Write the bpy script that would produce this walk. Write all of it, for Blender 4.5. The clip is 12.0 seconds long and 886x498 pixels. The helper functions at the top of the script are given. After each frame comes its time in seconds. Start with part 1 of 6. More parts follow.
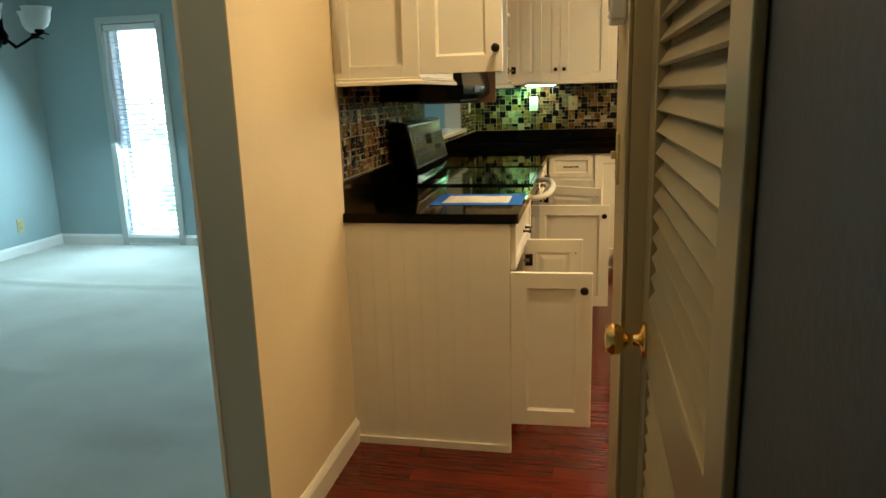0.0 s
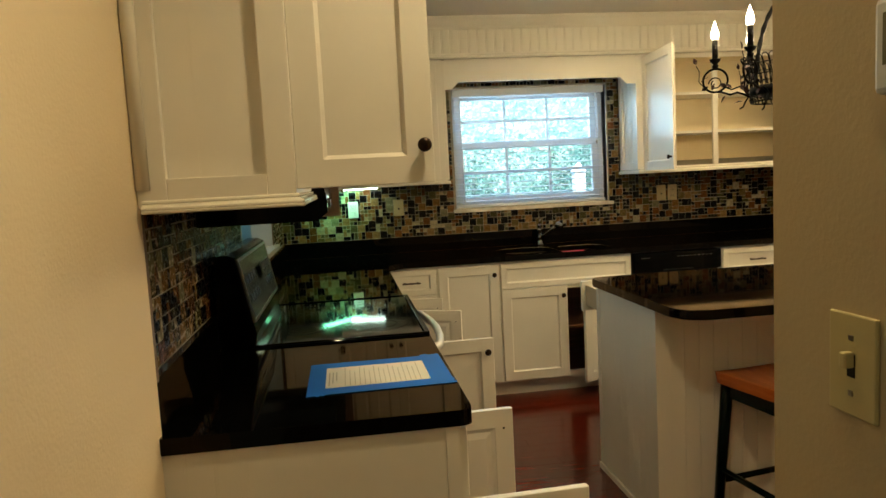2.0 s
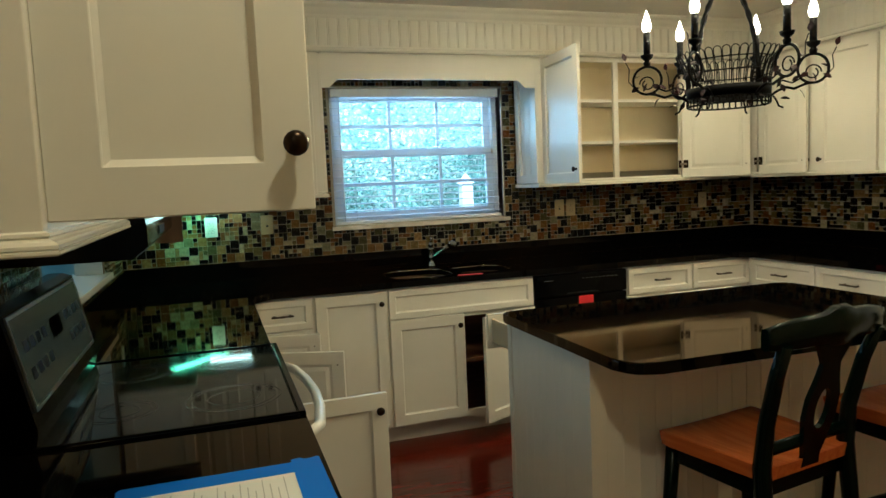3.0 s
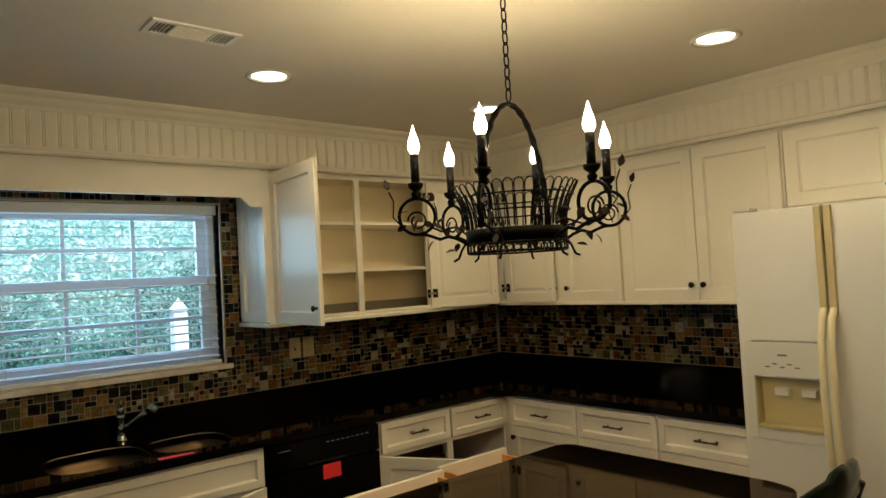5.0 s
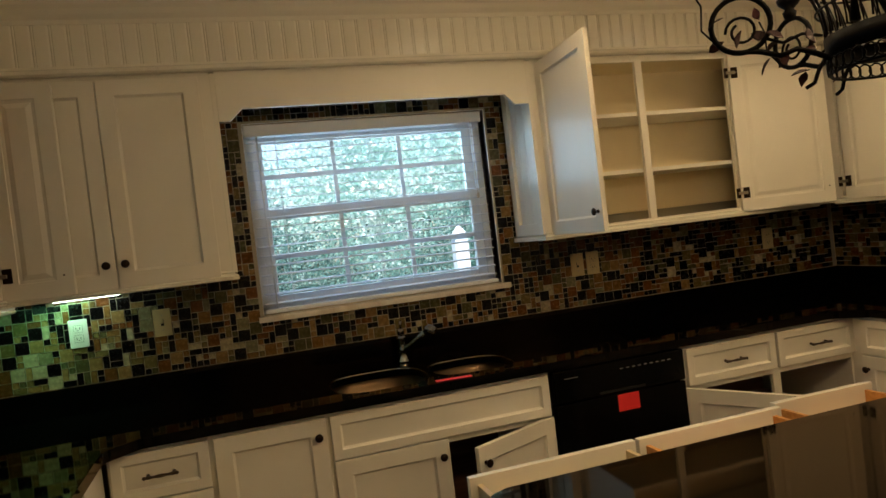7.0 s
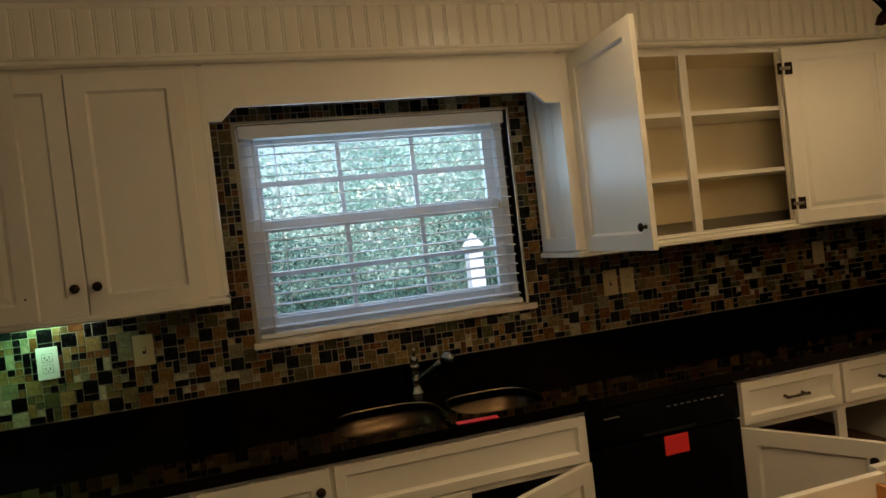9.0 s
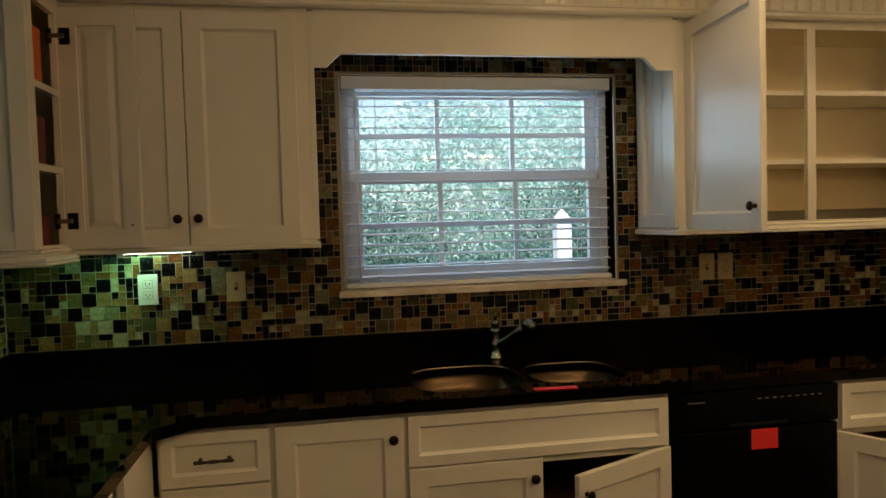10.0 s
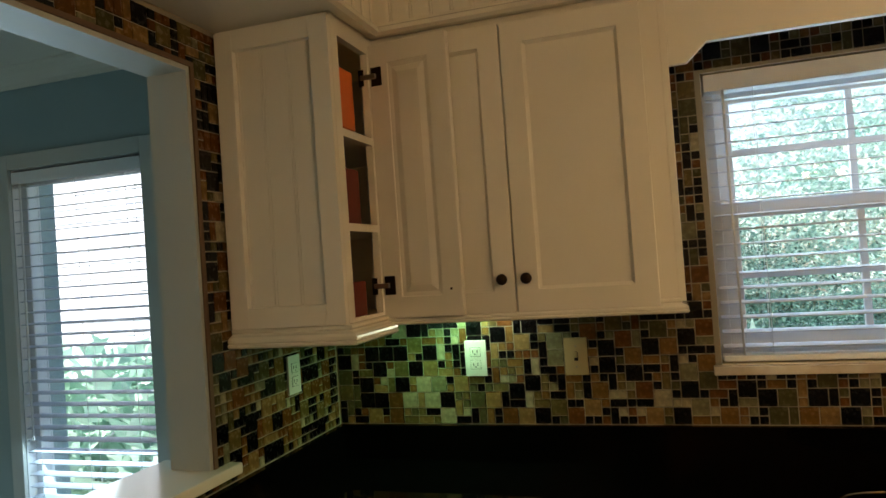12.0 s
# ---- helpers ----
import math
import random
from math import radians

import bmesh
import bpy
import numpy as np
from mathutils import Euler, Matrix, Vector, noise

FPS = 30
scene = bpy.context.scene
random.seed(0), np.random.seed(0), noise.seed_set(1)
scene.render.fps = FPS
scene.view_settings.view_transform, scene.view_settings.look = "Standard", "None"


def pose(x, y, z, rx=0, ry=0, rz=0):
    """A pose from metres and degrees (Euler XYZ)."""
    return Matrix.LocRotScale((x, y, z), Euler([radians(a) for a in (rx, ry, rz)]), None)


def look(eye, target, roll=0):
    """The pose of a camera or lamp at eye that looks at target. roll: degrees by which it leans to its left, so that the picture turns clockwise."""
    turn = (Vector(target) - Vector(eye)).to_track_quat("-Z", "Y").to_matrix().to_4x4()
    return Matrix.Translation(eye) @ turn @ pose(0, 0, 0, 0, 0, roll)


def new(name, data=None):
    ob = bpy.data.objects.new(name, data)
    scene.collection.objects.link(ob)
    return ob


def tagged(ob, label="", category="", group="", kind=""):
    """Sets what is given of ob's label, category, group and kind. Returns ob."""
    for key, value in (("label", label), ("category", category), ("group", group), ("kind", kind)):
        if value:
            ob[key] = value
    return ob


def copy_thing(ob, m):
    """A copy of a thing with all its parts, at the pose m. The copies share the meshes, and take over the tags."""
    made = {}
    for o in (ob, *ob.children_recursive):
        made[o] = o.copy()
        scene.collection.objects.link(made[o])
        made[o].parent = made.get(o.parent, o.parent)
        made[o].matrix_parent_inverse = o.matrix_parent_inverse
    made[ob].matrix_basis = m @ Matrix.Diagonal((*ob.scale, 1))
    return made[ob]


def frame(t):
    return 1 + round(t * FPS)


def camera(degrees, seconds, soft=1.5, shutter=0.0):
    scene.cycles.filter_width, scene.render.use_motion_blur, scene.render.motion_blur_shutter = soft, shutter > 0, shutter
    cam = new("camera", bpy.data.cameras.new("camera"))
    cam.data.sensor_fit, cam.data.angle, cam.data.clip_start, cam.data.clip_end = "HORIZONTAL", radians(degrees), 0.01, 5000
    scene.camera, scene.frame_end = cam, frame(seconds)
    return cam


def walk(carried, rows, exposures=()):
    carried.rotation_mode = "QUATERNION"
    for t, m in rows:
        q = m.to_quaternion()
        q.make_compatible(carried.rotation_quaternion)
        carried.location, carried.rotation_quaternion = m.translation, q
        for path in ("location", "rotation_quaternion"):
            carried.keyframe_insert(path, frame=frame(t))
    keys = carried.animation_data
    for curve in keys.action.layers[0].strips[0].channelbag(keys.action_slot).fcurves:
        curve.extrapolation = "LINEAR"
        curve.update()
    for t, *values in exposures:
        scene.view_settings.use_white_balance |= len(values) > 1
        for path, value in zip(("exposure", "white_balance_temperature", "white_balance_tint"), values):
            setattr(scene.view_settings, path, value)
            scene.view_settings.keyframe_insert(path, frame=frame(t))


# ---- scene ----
cam = camera(65.4, 12.0)
METRES, EYE, TILT, LEAN, TURN = 5.3, 1.36, 0.0, 0.0, 12.2
PATH = [
    (0, (0.891, 2.091, 1.328), (0.496, 4.002, 0.89), -1.7),
    (0.5, (0.685, 2.319, 1.354), (0.439, 4.269, 0.985), -3.4),
    (1, (0.557, 2.535, 1.364), (0.418, 4.506, 1.054), -2.8),
    (1.5, (0.465, 2.783, 1.396), (0.453, 4.769, 1.161), -3.4),
    (2, (0.427, 3.051, 1.398), (0.702, 5.023, 1.202), -3.0),
    (2.5, (0.439, 3.341, 1.393), (0.826, 5.287, 1.145), -5.2),
    (3, (0.502, 3.657, 1.419), (1.127, 5.548, 1.234), -2.5),
    (3.5, (0.545, 3.958, 1.484), (1.658, 5.619, 1.433), -2.1),
    (3.7, (0.584, 4.049, 1.534), (1.836, 5.608, 1.478), -2.8),
    (5.3, (0.873, 4.442, 1.594), (2.185, 5.95, 1.672), -3.5),
    (5.5, (0.889, 4.519, 1.553), (2.183, 6.044, 1.565), -4.0),
    (6, (1.02, 4.595, 1.516), (2.141, 6.25, 1.472), -4.1),
    (6.5, (1.135, 4.688, 1.495), (1.952, 6.513, 1.443), -2.9),
    (7, (1.096, 4.779, 1.454), (1.688, 6.689, 1.414), -6.7),
    (7.2, (1.052, 4.833, 1.486), (1.65, 6.742, 1.457), -9.3),
    (9, (1.154, 5.132, 1.518), (1.733, 7.046, 1.482), -6.5),
    (9.5, (1.123, 5.176, 1.479), (1.683, 7.092, 1.37), -4.9),
    (10, (1.133, 5.169, 1.456), (1.475, 7.138, 1.374), -1.6),
    (10.5, (1.097, 5.311, 1.52), (1.072, 7.31, 1.555), 0.6),
    (11, (1.123, 5.404, 1.535), (0.902, 7.39, 1.605), -0.7),
    (11.5, (1.086, 5.589, 1.555), (0.671, 7.542, 1.669), -1.7),
    (12, (1.079, 5.76, 1.538), (0.471, 7.665, 1.579), -4.0),
]
EXPOSURES = [(0, 2.38, 6350, 8), (0.5, 2.15, 6450, 10), (1.0, 2.08, 6400, 11), (1.5, 1.98, 5950, 7), (2.0, 1.82, 5750, 4), (2.5, 1.82, 5250, 0), (3.0, 1.6, 4800, -1), (3.5, 1.02, 4750, -2), (5.5, 1.05, 5850, 8), (6.0, 1.12, 5950, 11),
             (7.0, 0.95, 6150, 13), (9.0, 0.60, 6250, 16), (10.0, 0.70, 6450, 16), (10.5, 0.80, 6550, 15), (11.5, 0.98, 6550, 15), (12.0, 1.22, 6800, 16)]
walk(cam, [(t, look(eye, target, roll)) for t, eye, target, roll in PATH], EXPOSURES)

# ---- light and exposure ----
N, E_WALL, CEIL, SOUTH = 7.88, 4.385, 2.43, 1.0
world = bpy.data.worlds.new("sky_world")
scene.world = world
world.use_nodes = True
wn = world.node_tree.nodes
sky = wn.new("ShaderNodeTexSky")
sky.sky_type = "NISHITA"
sky.sun_disc = False
sky.sun_elevation = radians(56)
sky.sun_rotation = radians(200)
wn["Background"].inputs["Strength"].default_value = 0.15
world.node_tree.links.new(sky.outputs[0], wn["Background"].inputs[0])
sun = new("sun", bpy.data.lights.new("sun", "SUN"))
sun.data.energy, sun.data.angle, sun.data.color = 5.0, radians(0.5), (1.0, 0.96, 0.90)
sun.matrix_world = look((0, 0, 20), (4.5, 12.5, 0))

WARM = (1.0, 0.71, 0.35)


def lamp(name, kind, loc, energy, color, size=0.1, rot=None, spot=None):
    d = bpy.data.lights.new(name, kind)
    d.energy, d.color = energy, color
    if kind == "AREA":
        d.shape = "RECTANGLE" if isinstance(size, tuple) else "DISK"
        d.size = size[0] if isinstance(size, tuple) else size
        if isinstance(size, tuple):
            d.size_y = size[1]
    else:
        d.shadow_soft_size = size
    if spot:
        d.spot_size, d.spot_blend = radians(spot), 0.6
    ob = new(name, d)
    ob.matrix_world = rot if rot is not None else Matrix.Translation(loc)
    return ob


CANS = [(2.135, 6.85), (3.34, 6.83), (3.335, 5.595), (2.135, 5.0), (3.335, 4.4)]
for cx, cy in CANS:
    lamp("can_light", "SPOT", None, 10.0 if cx > 3 and cy > 6 else 5.6, WARM, 0.05, look((cx, cy, CEIL - 0.015), (cx, cy, 0)), 155)
HALL_CAN = (0.88, 4.10)
lamp("can_light", "SPOT", None, 11.5, WARM, 0.05, look((*HALL_CAN, CEIL - 0.015), (0.80, 4.0, 0)), 140)
# Added unseen hall lamp that lifts the brightness of the thermostat wall.
lamp("can_light", "SPOT", None, 3.6, WARM, 0.05, look((0.30, 2.9, CEIL - 0.015), (0.32, 2.9, 0)), 150)
lamp("under_cabinet_light", "AREA", None, 0.50, (0.28, 1.0, 0.44), (0.40, 0.07), look((0.38, N - 0.11, 1.355), (0.33, N - 0.06, 0)))
for wx in (-3.115, -1.075):
    lamp("window_daylight", "AREA", None, 14 if wx < -3 else 7, (0.58, 0.88, 1.0), (0.6, 1.9), look((wx, N - 0.06, 1.05), (wx, 2.7, -1.6)))
lamp("window_daylight", "AREA", None, 5, (0.55, 0.84, 1.0), (1.1, 0.6), look((1.77, N + 0.42, 1.95), (1.95, 6.0, 0.9)))


# ---- materials ----
def mat(name, color, rough=0.5, metal=0.0, spec=0.5, emit=None, strength=0.0):
    m = bpy.data.materials.new(name)
    m.use_nodes = True
    b = m.node_tree.nodes["Principled BSDF"]
    b.inputs["Base Color"].default_value = (*color, 1)
    b.inputs["Roughness"].default_value = rough
    b.inputs["Metallic"].default_value = metal
    b.inputs["Specular IOR Level"].default_value = spec
    if emit:
        b.inputs["Emission Color"].default_value = (*emit, 1)
        b.inputs["Emission Strength"].default_value = strength
    return m


def nodes_of(m):
    return m.node_tree.nodes, m.node_tree.links, m.node_tree.nodes["Principled BSDF"]


def coords(m, scale=(1, 1, 1), kind="Object"):
    n, l, b = nodes_of(m)
    tc, mp = n.new("ShaderNodeTexCoord"), n.new("ShaderNodeMapping")
    mp.inputs["Scale"].default_value = scale
    l.new(tc.outputs[kind], mp.inputs[0])
    return mp.outputs[0]


def noisy(m, vec, scale, c1, c2, lo=0.35, hi=0.65, detail=4.0, to="Base Color"):
    """A base colour that runs between two by a noise."""
    n, l, b = nodes_of(m)
    t, r = n.new("ShaderNodeTexNoise"), n.new("ShaderNodeValToRGB")
    t.inputs["Scale"].default_value, t.inputs["Detail"].default_value = scale, detail
    r.color_ramp.elements[0].position, r.color_ramp.elements[1].position = lo, hi
    r.color_ramp.elements[0].color, r.color_ramp.elements[1].color = (*c1, 1), (*c2, 1)
    l.new(vec, t.inputs["Vector"])
    l.new(t.outputs["Fac"], r.inputs[0])
    l.new(r.outputs[0], b.inputs[to])
    return r.outputs[0]


def bumpy(m, vec, scale, strength, distance=0.002, detail=5.0):
    n, l, b = nodes_of(m)
    t, bp = n.new("ShaderNodeTexNoise"), n.new("ShaderNodeBump")
    t.inputs["Scale"].default_value, t.inputs["Detail"].default_value = scale, detail
    bp.inputs["Strength"].default_value, bp.inputs["Distance"].default_value = strength, distance
    l.new(vec, t.inputs["Vector"])
    l.new(t.outputs["Fac"], bp.inputs["Height"])
    l.new(bp.outputs[0], b.inputs["Normal"])


def varied(m, amount=0.15):
    """Each object a little lighter or darker than the next."""
    n, l, b = nodes_of(m)
    src = b.inputs["Base Color"].links[0].from_socket if b.inputs["Base Color"].links else None
    oi, mr, hsv = n.new("ShaderNodeObjectInfo"), n.new("ShaderNodeMapRange"), n.new("ShaderNodeHueSaturation")
    mr.inputs["To Min"].default_value, mr.inputs["To Max"].default_value = 1 - amount, 1 + amount
    l.new(oi.outputs["Random"], mr.inputs["Value"])
    l.new(mr.outputs[0], hsv.inputs["Value"])
    if src:
        l.new(src, hsv.inputs["Color"])
    else:
        hsv.inputs["Color"].default_value = b.inputs["Base Color"].default_value
    l.new(hsv.outputs[0], b.inputs["Base Color"])


M = {}
M["cab"] = mat("cabinet_paint", (0.78, 0.76, 0.70), 0.32)
v = coords(M["cab"])
noisy(M["cab"], v, 2.2, (0.74, 0.70, 0.60), (0.79, 0.75, 0.66))
bumpy(M["cab"], v, 45, 0.12, 0.001)
M["cabin"] = mat("cabinet_interior", (0.72, 0.68, 0.56), 0.5)
noisy(M["cabin"], coords(M["cabin"]), 3, (0.78, 0.66, 0.42), (0.84, 0.73, 0.50))
M["gloss"] = mat("gloss_trim_paint", (0.80, 0.78, 0.71), 0.12)
v = coords(M["gloss"])
noisy(M["gloss"], v, 1.4, (0.76, 0.72, 0.61), (0.80, 0.77, 0.67))
bumpy(M["gloss"], v, 9, 0.05, 0.002)
M["cream"] = mat("wall_paint_lit", (0.76, 0.62, 0.41), 0.55)
v = coords(M["cream"])
noisy(M["cream"], v, 1.1, (0.72, 0.58, 0.37), (0.78, 0.65, 0.44))
bumpy(M["cream"], v, 130, 0.5, 0.002)
# Darker copy of the cream wall paint, with the hall's dimness in its colour.
M["plaster"] = mat("wall_paint_dim", (0.56, 0.46, 0.31), 0.55)
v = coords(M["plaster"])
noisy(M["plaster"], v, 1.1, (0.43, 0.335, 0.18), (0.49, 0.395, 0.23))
# White trim, darkened: the hall's dim light is put into this tan.
M["trim"] = mat("hall_trim_dim", (0.48, 0.43, 0.32), 0.3)
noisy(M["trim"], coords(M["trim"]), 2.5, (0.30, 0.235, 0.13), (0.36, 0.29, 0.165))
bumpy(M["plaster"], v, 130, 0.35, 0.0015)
M["blue"] = mat("grey_blue_wall_paint", (0.42, 0.47, 0.46), 0.6)
v = coords(M["blue"])
noisy(M["blue"], v, 1.1, (0.265, 0.36, 0.375), (0.31, 0.41, 0.425))
bumpy(M["blue"], v, 130, 0.35, 0.0015)
M["ceil"] = mat("ceiling_paint", (0.60, 0.57, 0.50), 0.7)
v = coords(M["ceil"])
noisy(M["ceil"], v, 1.0, (0.66, 0.62, 0.53), (0.72, 0.68, 0.59))
bumpy(M["ceil"], v, 220, 0.6, 0.002)
M["granite"] = mat("black_granite", (0.003, 0.003, 0.003), 0.05, spec=0.15)
M["granite"].node_tree.nodes["Principled BSDF"].inputs["Specular Tint"].default_value = (1.0, 0.84, 0.66, 1)
v = coords(M["granite"])
noisy(M["granite"], v, 420, (0.0015, 0.0015, 0.0015), (0.022, 0.020, 0.018), 0.66, 0.74, 2)
n_, l_, b_ = nodes_of(M["granite"])
b_.inputs["Specular IOR Level"].default_value = 0.0
fr, gl, mx = n_.new("ShaderNodeFresnel"), n_.new("ShaderNodeBsdfGlossy"), n_.new("ShaderNodeMixShader")
fr.inputs["IOR"].default_value = 1.24
gl.inputs["Color"].default_value, gl.inputs["Roughness"].default_value = (1.0, 0.80, 0.58, 1), 0.04
l_.new(fr.outputs[0], mx.inputs[0])
l_.new(b_.outputs[0], mx.inputs[1])
l_.new(gl.outputs[0], mx.inputs[2])
l_.new(mx.outputs[0], n_["Material Output"].inputs["Surface"])
M["black"] = mat("black_enamel", (0.002, 0.002, 0.002), 0.12, spec=0.10)
M["glassblack"] = mat("black_ceramic_glass", (0.002, 0.002, 0.002), 0.05, spec=0.4)
M["matblack"] = mat("black_plastic", (0.004, 0.004, 0.004), 0.4, spec=0.3)
M["iron"] = mat("black_iron", (0.0007, 0.0006, 0.0006), 0.5, 0.0, 0.035)
bumpy(M["iron"], coords(M["iron"]), 160, 0.4, 0.001)
M["rust"] = mat("dark_red_iron", (0.014, 0.003, 0.003), 0.5, 0.0, 0.15)
M["bronze"] = mat("oil_rubbed_bronze", (0.034, 0.021, 0.013), 0.28, 0.9)
M["darkmetal"] = mat("aged_dark_bronze", (0.10, 0.075, 0.055), 0.3, 0.95)
M["brass"] = mat("polished_brass", (0.85, 0.55, 0.18), 0.15, 1.0)
M["steel"] = mat("brushed_steel", (0.10, 0.066, 0.036), 0.30, 1.0)
M["chrome"] = mat("chrome", (0.36, 0.37, 0.38), 0.08, 1.0)
M["nickel"] = mat("aged_nickel", (0.35, 0.31, 0.25), 0.3, 1.0)
M["white"] = mat("white_plastic", (0.66, 0.65, 0.60), 0.35)
M["rim"] = mat("bright_steel_rim", (0.62, 0.50, 0.30), 0.2, 1.0)
M["ivory"] = mat("ivory_plastic", (0.42, 0.33, 0.17), 0.4)
M["almond"] = mat("almond_plastic", (0.50, 0.42, 0.19), 0.4)
M["yellowed"] = mat("yellowed_plastic", (0.52, 0.44, 0.22), 0.45)
M["fridge"] = mat("white_enamel", (0.70, 0.69, 0.65), 0.28)
bumpy(M["fridge"], coords(M["fridge"]), 300, 0.15, 0.0006)
M["vinyl"] = mat("white_vinyl", (0.80, 0.82, 0.84), 0.4)
M["paper"] = mat("paper", (0.80, 0.78, 0.72), 0.8)
M["tape"] = mat("blue_masking_tape", (0.008, 0.15, 0.72), 0.6)
M["fadedink"] = mat("faded_ink", (0.48, 0.46, 0.42), 0.8)
M["ink"] = mat("grey_ink", (0.16, 0.15, 0.14), 0.8)
M["red"] = mat("red_tag", (0.80, 0.03, 0.03), 0.5)
M["orange"] = mat("orange_card", (0.72, 0.16, 0.03), 0.5)
M["cardred"] = mat("dark_red_card", (0.16, 0.025, 0.015), 0.5)
M["marble"] = mat("pale_marble", (0.70, 0.64, 0.54), 0.25)
noisy(M["marble"], coords(M["marble"]), 9, (0.60, 0.52, 0.42), (0.76, 0.72, 0.64), 0.4, 0.6, 7)
M["grout"] = mat("grey_grout", (0.30, 0.27, 0.20), 0.8)
M["palewood"] = mat("pale_drawer_wood", (0.60, 0.47, 0.28), 0.5)
M["pine"] = mat("pine_wood", (0.55, 0.30, 0.10), 0.45)
noisy(M["pine"], coords(M["pine"], (3, 60, 60)), 1.0, (0.50, 0.22, 0.05), (0.62, 0.31, 0.085))
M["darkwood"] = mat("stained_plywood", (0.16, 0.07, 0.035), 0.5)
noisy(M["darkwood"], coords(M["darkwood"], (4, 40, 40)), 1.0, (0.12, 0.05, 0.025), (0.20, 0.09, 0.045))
M["seat"] = mat("honey_stained_wood", (0.42, 0.13, 0.03), 0.25)
noisy(M["seat"], coords(M["seat"], (30, 3, 30)), 1.5, (0.42, 0.095, 0.012), (0.54, 0.145, 0.02))
M["greenwood"] = mat("dark_green_lacquer", (0.001, 0.005, 0.003), 0.18, spec=0.12)
M["floor"] = mat("cherry_floorboard", (0.17, 0.03, 0.012), 0.16)
noisy(M["floor"], coords(M["floor"], (5, 60, 1)), 1.0, (0.07, 0.0055, 0.002), (0.145, 0.016, 0.005), 0.3, 0.7)
varied(M["floor"], 0.22)
M["subfloor"] = mat("joint_shadow", (0.02, 0.008, 0.005), 0.8)
M["carpet"] = mat("pale_carpet", (0.50, 0.50, 0.46), 0.95, spec=0.1)
v = coords(M["carpet"])
noisy(M["carpet"], v, 1.6, (0.50, 0.50, 0.45), (0.62, 0.62, 0.57), 0.3, 0.7, 8)
bumpy(M["carpet"], v, 260, 0.8, 0.006)
M["lining"] = mat("grey_lining_and_lit_wall_end", (0.48, 0.51, 0.49), 0.5)
v = coords(M["lining"])
noisy(M["lining"], v, 1.1, (0.44, 0.48, 0.47), (0.49, 0.53, 0.51))
bumpy(M["lining"], v, 130, 0.3, 0.0015)
# Wall paint taken near black: the unlit near end of the hall is painted in.
M["hallshade"] = mat("shaded_hall_paint", (0.04, 0.033, 0.024), 0.6)
v = coords(M["hallshade"])
noisy(M["hallshade"], v, 1.3, (0.028, 0.023, 0.017), (0.038, 0.031, 0.023))
bumpy(M["hallshade"], v, 130, 0.35, 0.0015)
M["darkstrip"] = mat("brown_wood_strip", (0.13, 0.075, 0.04), 0.5)
M["yellowed2"] = mat("yellowed_handle_plastic", (0.78, 0.71, 0.48), 0.4)
M["burner"] = mat("burner_print", (0.09, 0.09, 0.09), 0.2)
M["flame"] = mat("lit_bulb", (1, 0.9, 0.8), 0.4, emit=(1.0, 0.80, 0.52), strength=6)
M["canglow"] = mat("lit_lens", (1, 0.9, 0.8), 0.4, emit=(1.0, 0.80, 0.52), strength=5)
M["greenglow"] = mat("lit_tube", (0.9, 1, 0.9), 0.4, emit=(0.80, 1.0, 0.76), strength=3.5)
M["display"] = mat("grey_display", (0.06, 0.08, 0.08), 0.15)
M["lcd"] = mat("lcd_screen", (0.16, 0.15, 0.08), 0.2)
M["candle"] = mat("black_candle_sleeve", (0.0015, 0.0013, 0.0012), 0.25, spec=0.25)
M["shadeglass"] = mat("frosted_glass", (0.75, 0.78, 0.76), 0.5)
M["bark"] = mat("bark", (0.10, 0.07, 0.05), 0.9)
M["ground"] = mat("garden_ground", (0.12, 0.10, 0.07), 0.95)
noisy(M["ground"], coords(M["ground"]), 2, (0.05, 0.08, 0.03), (0.16, 0.13, 0.09))
M["siding"] = mat("white_siding", (0.75, 0.75, 0.72), 0.6)
M["shuttergrey"] = mat("grey_outdoor_paint", (0.58, 0.66, 0.70), 0.6)
M["extwhite"] = mat("white_outdoor_paint", (0.82, 0.88, 0.93), 0.5)


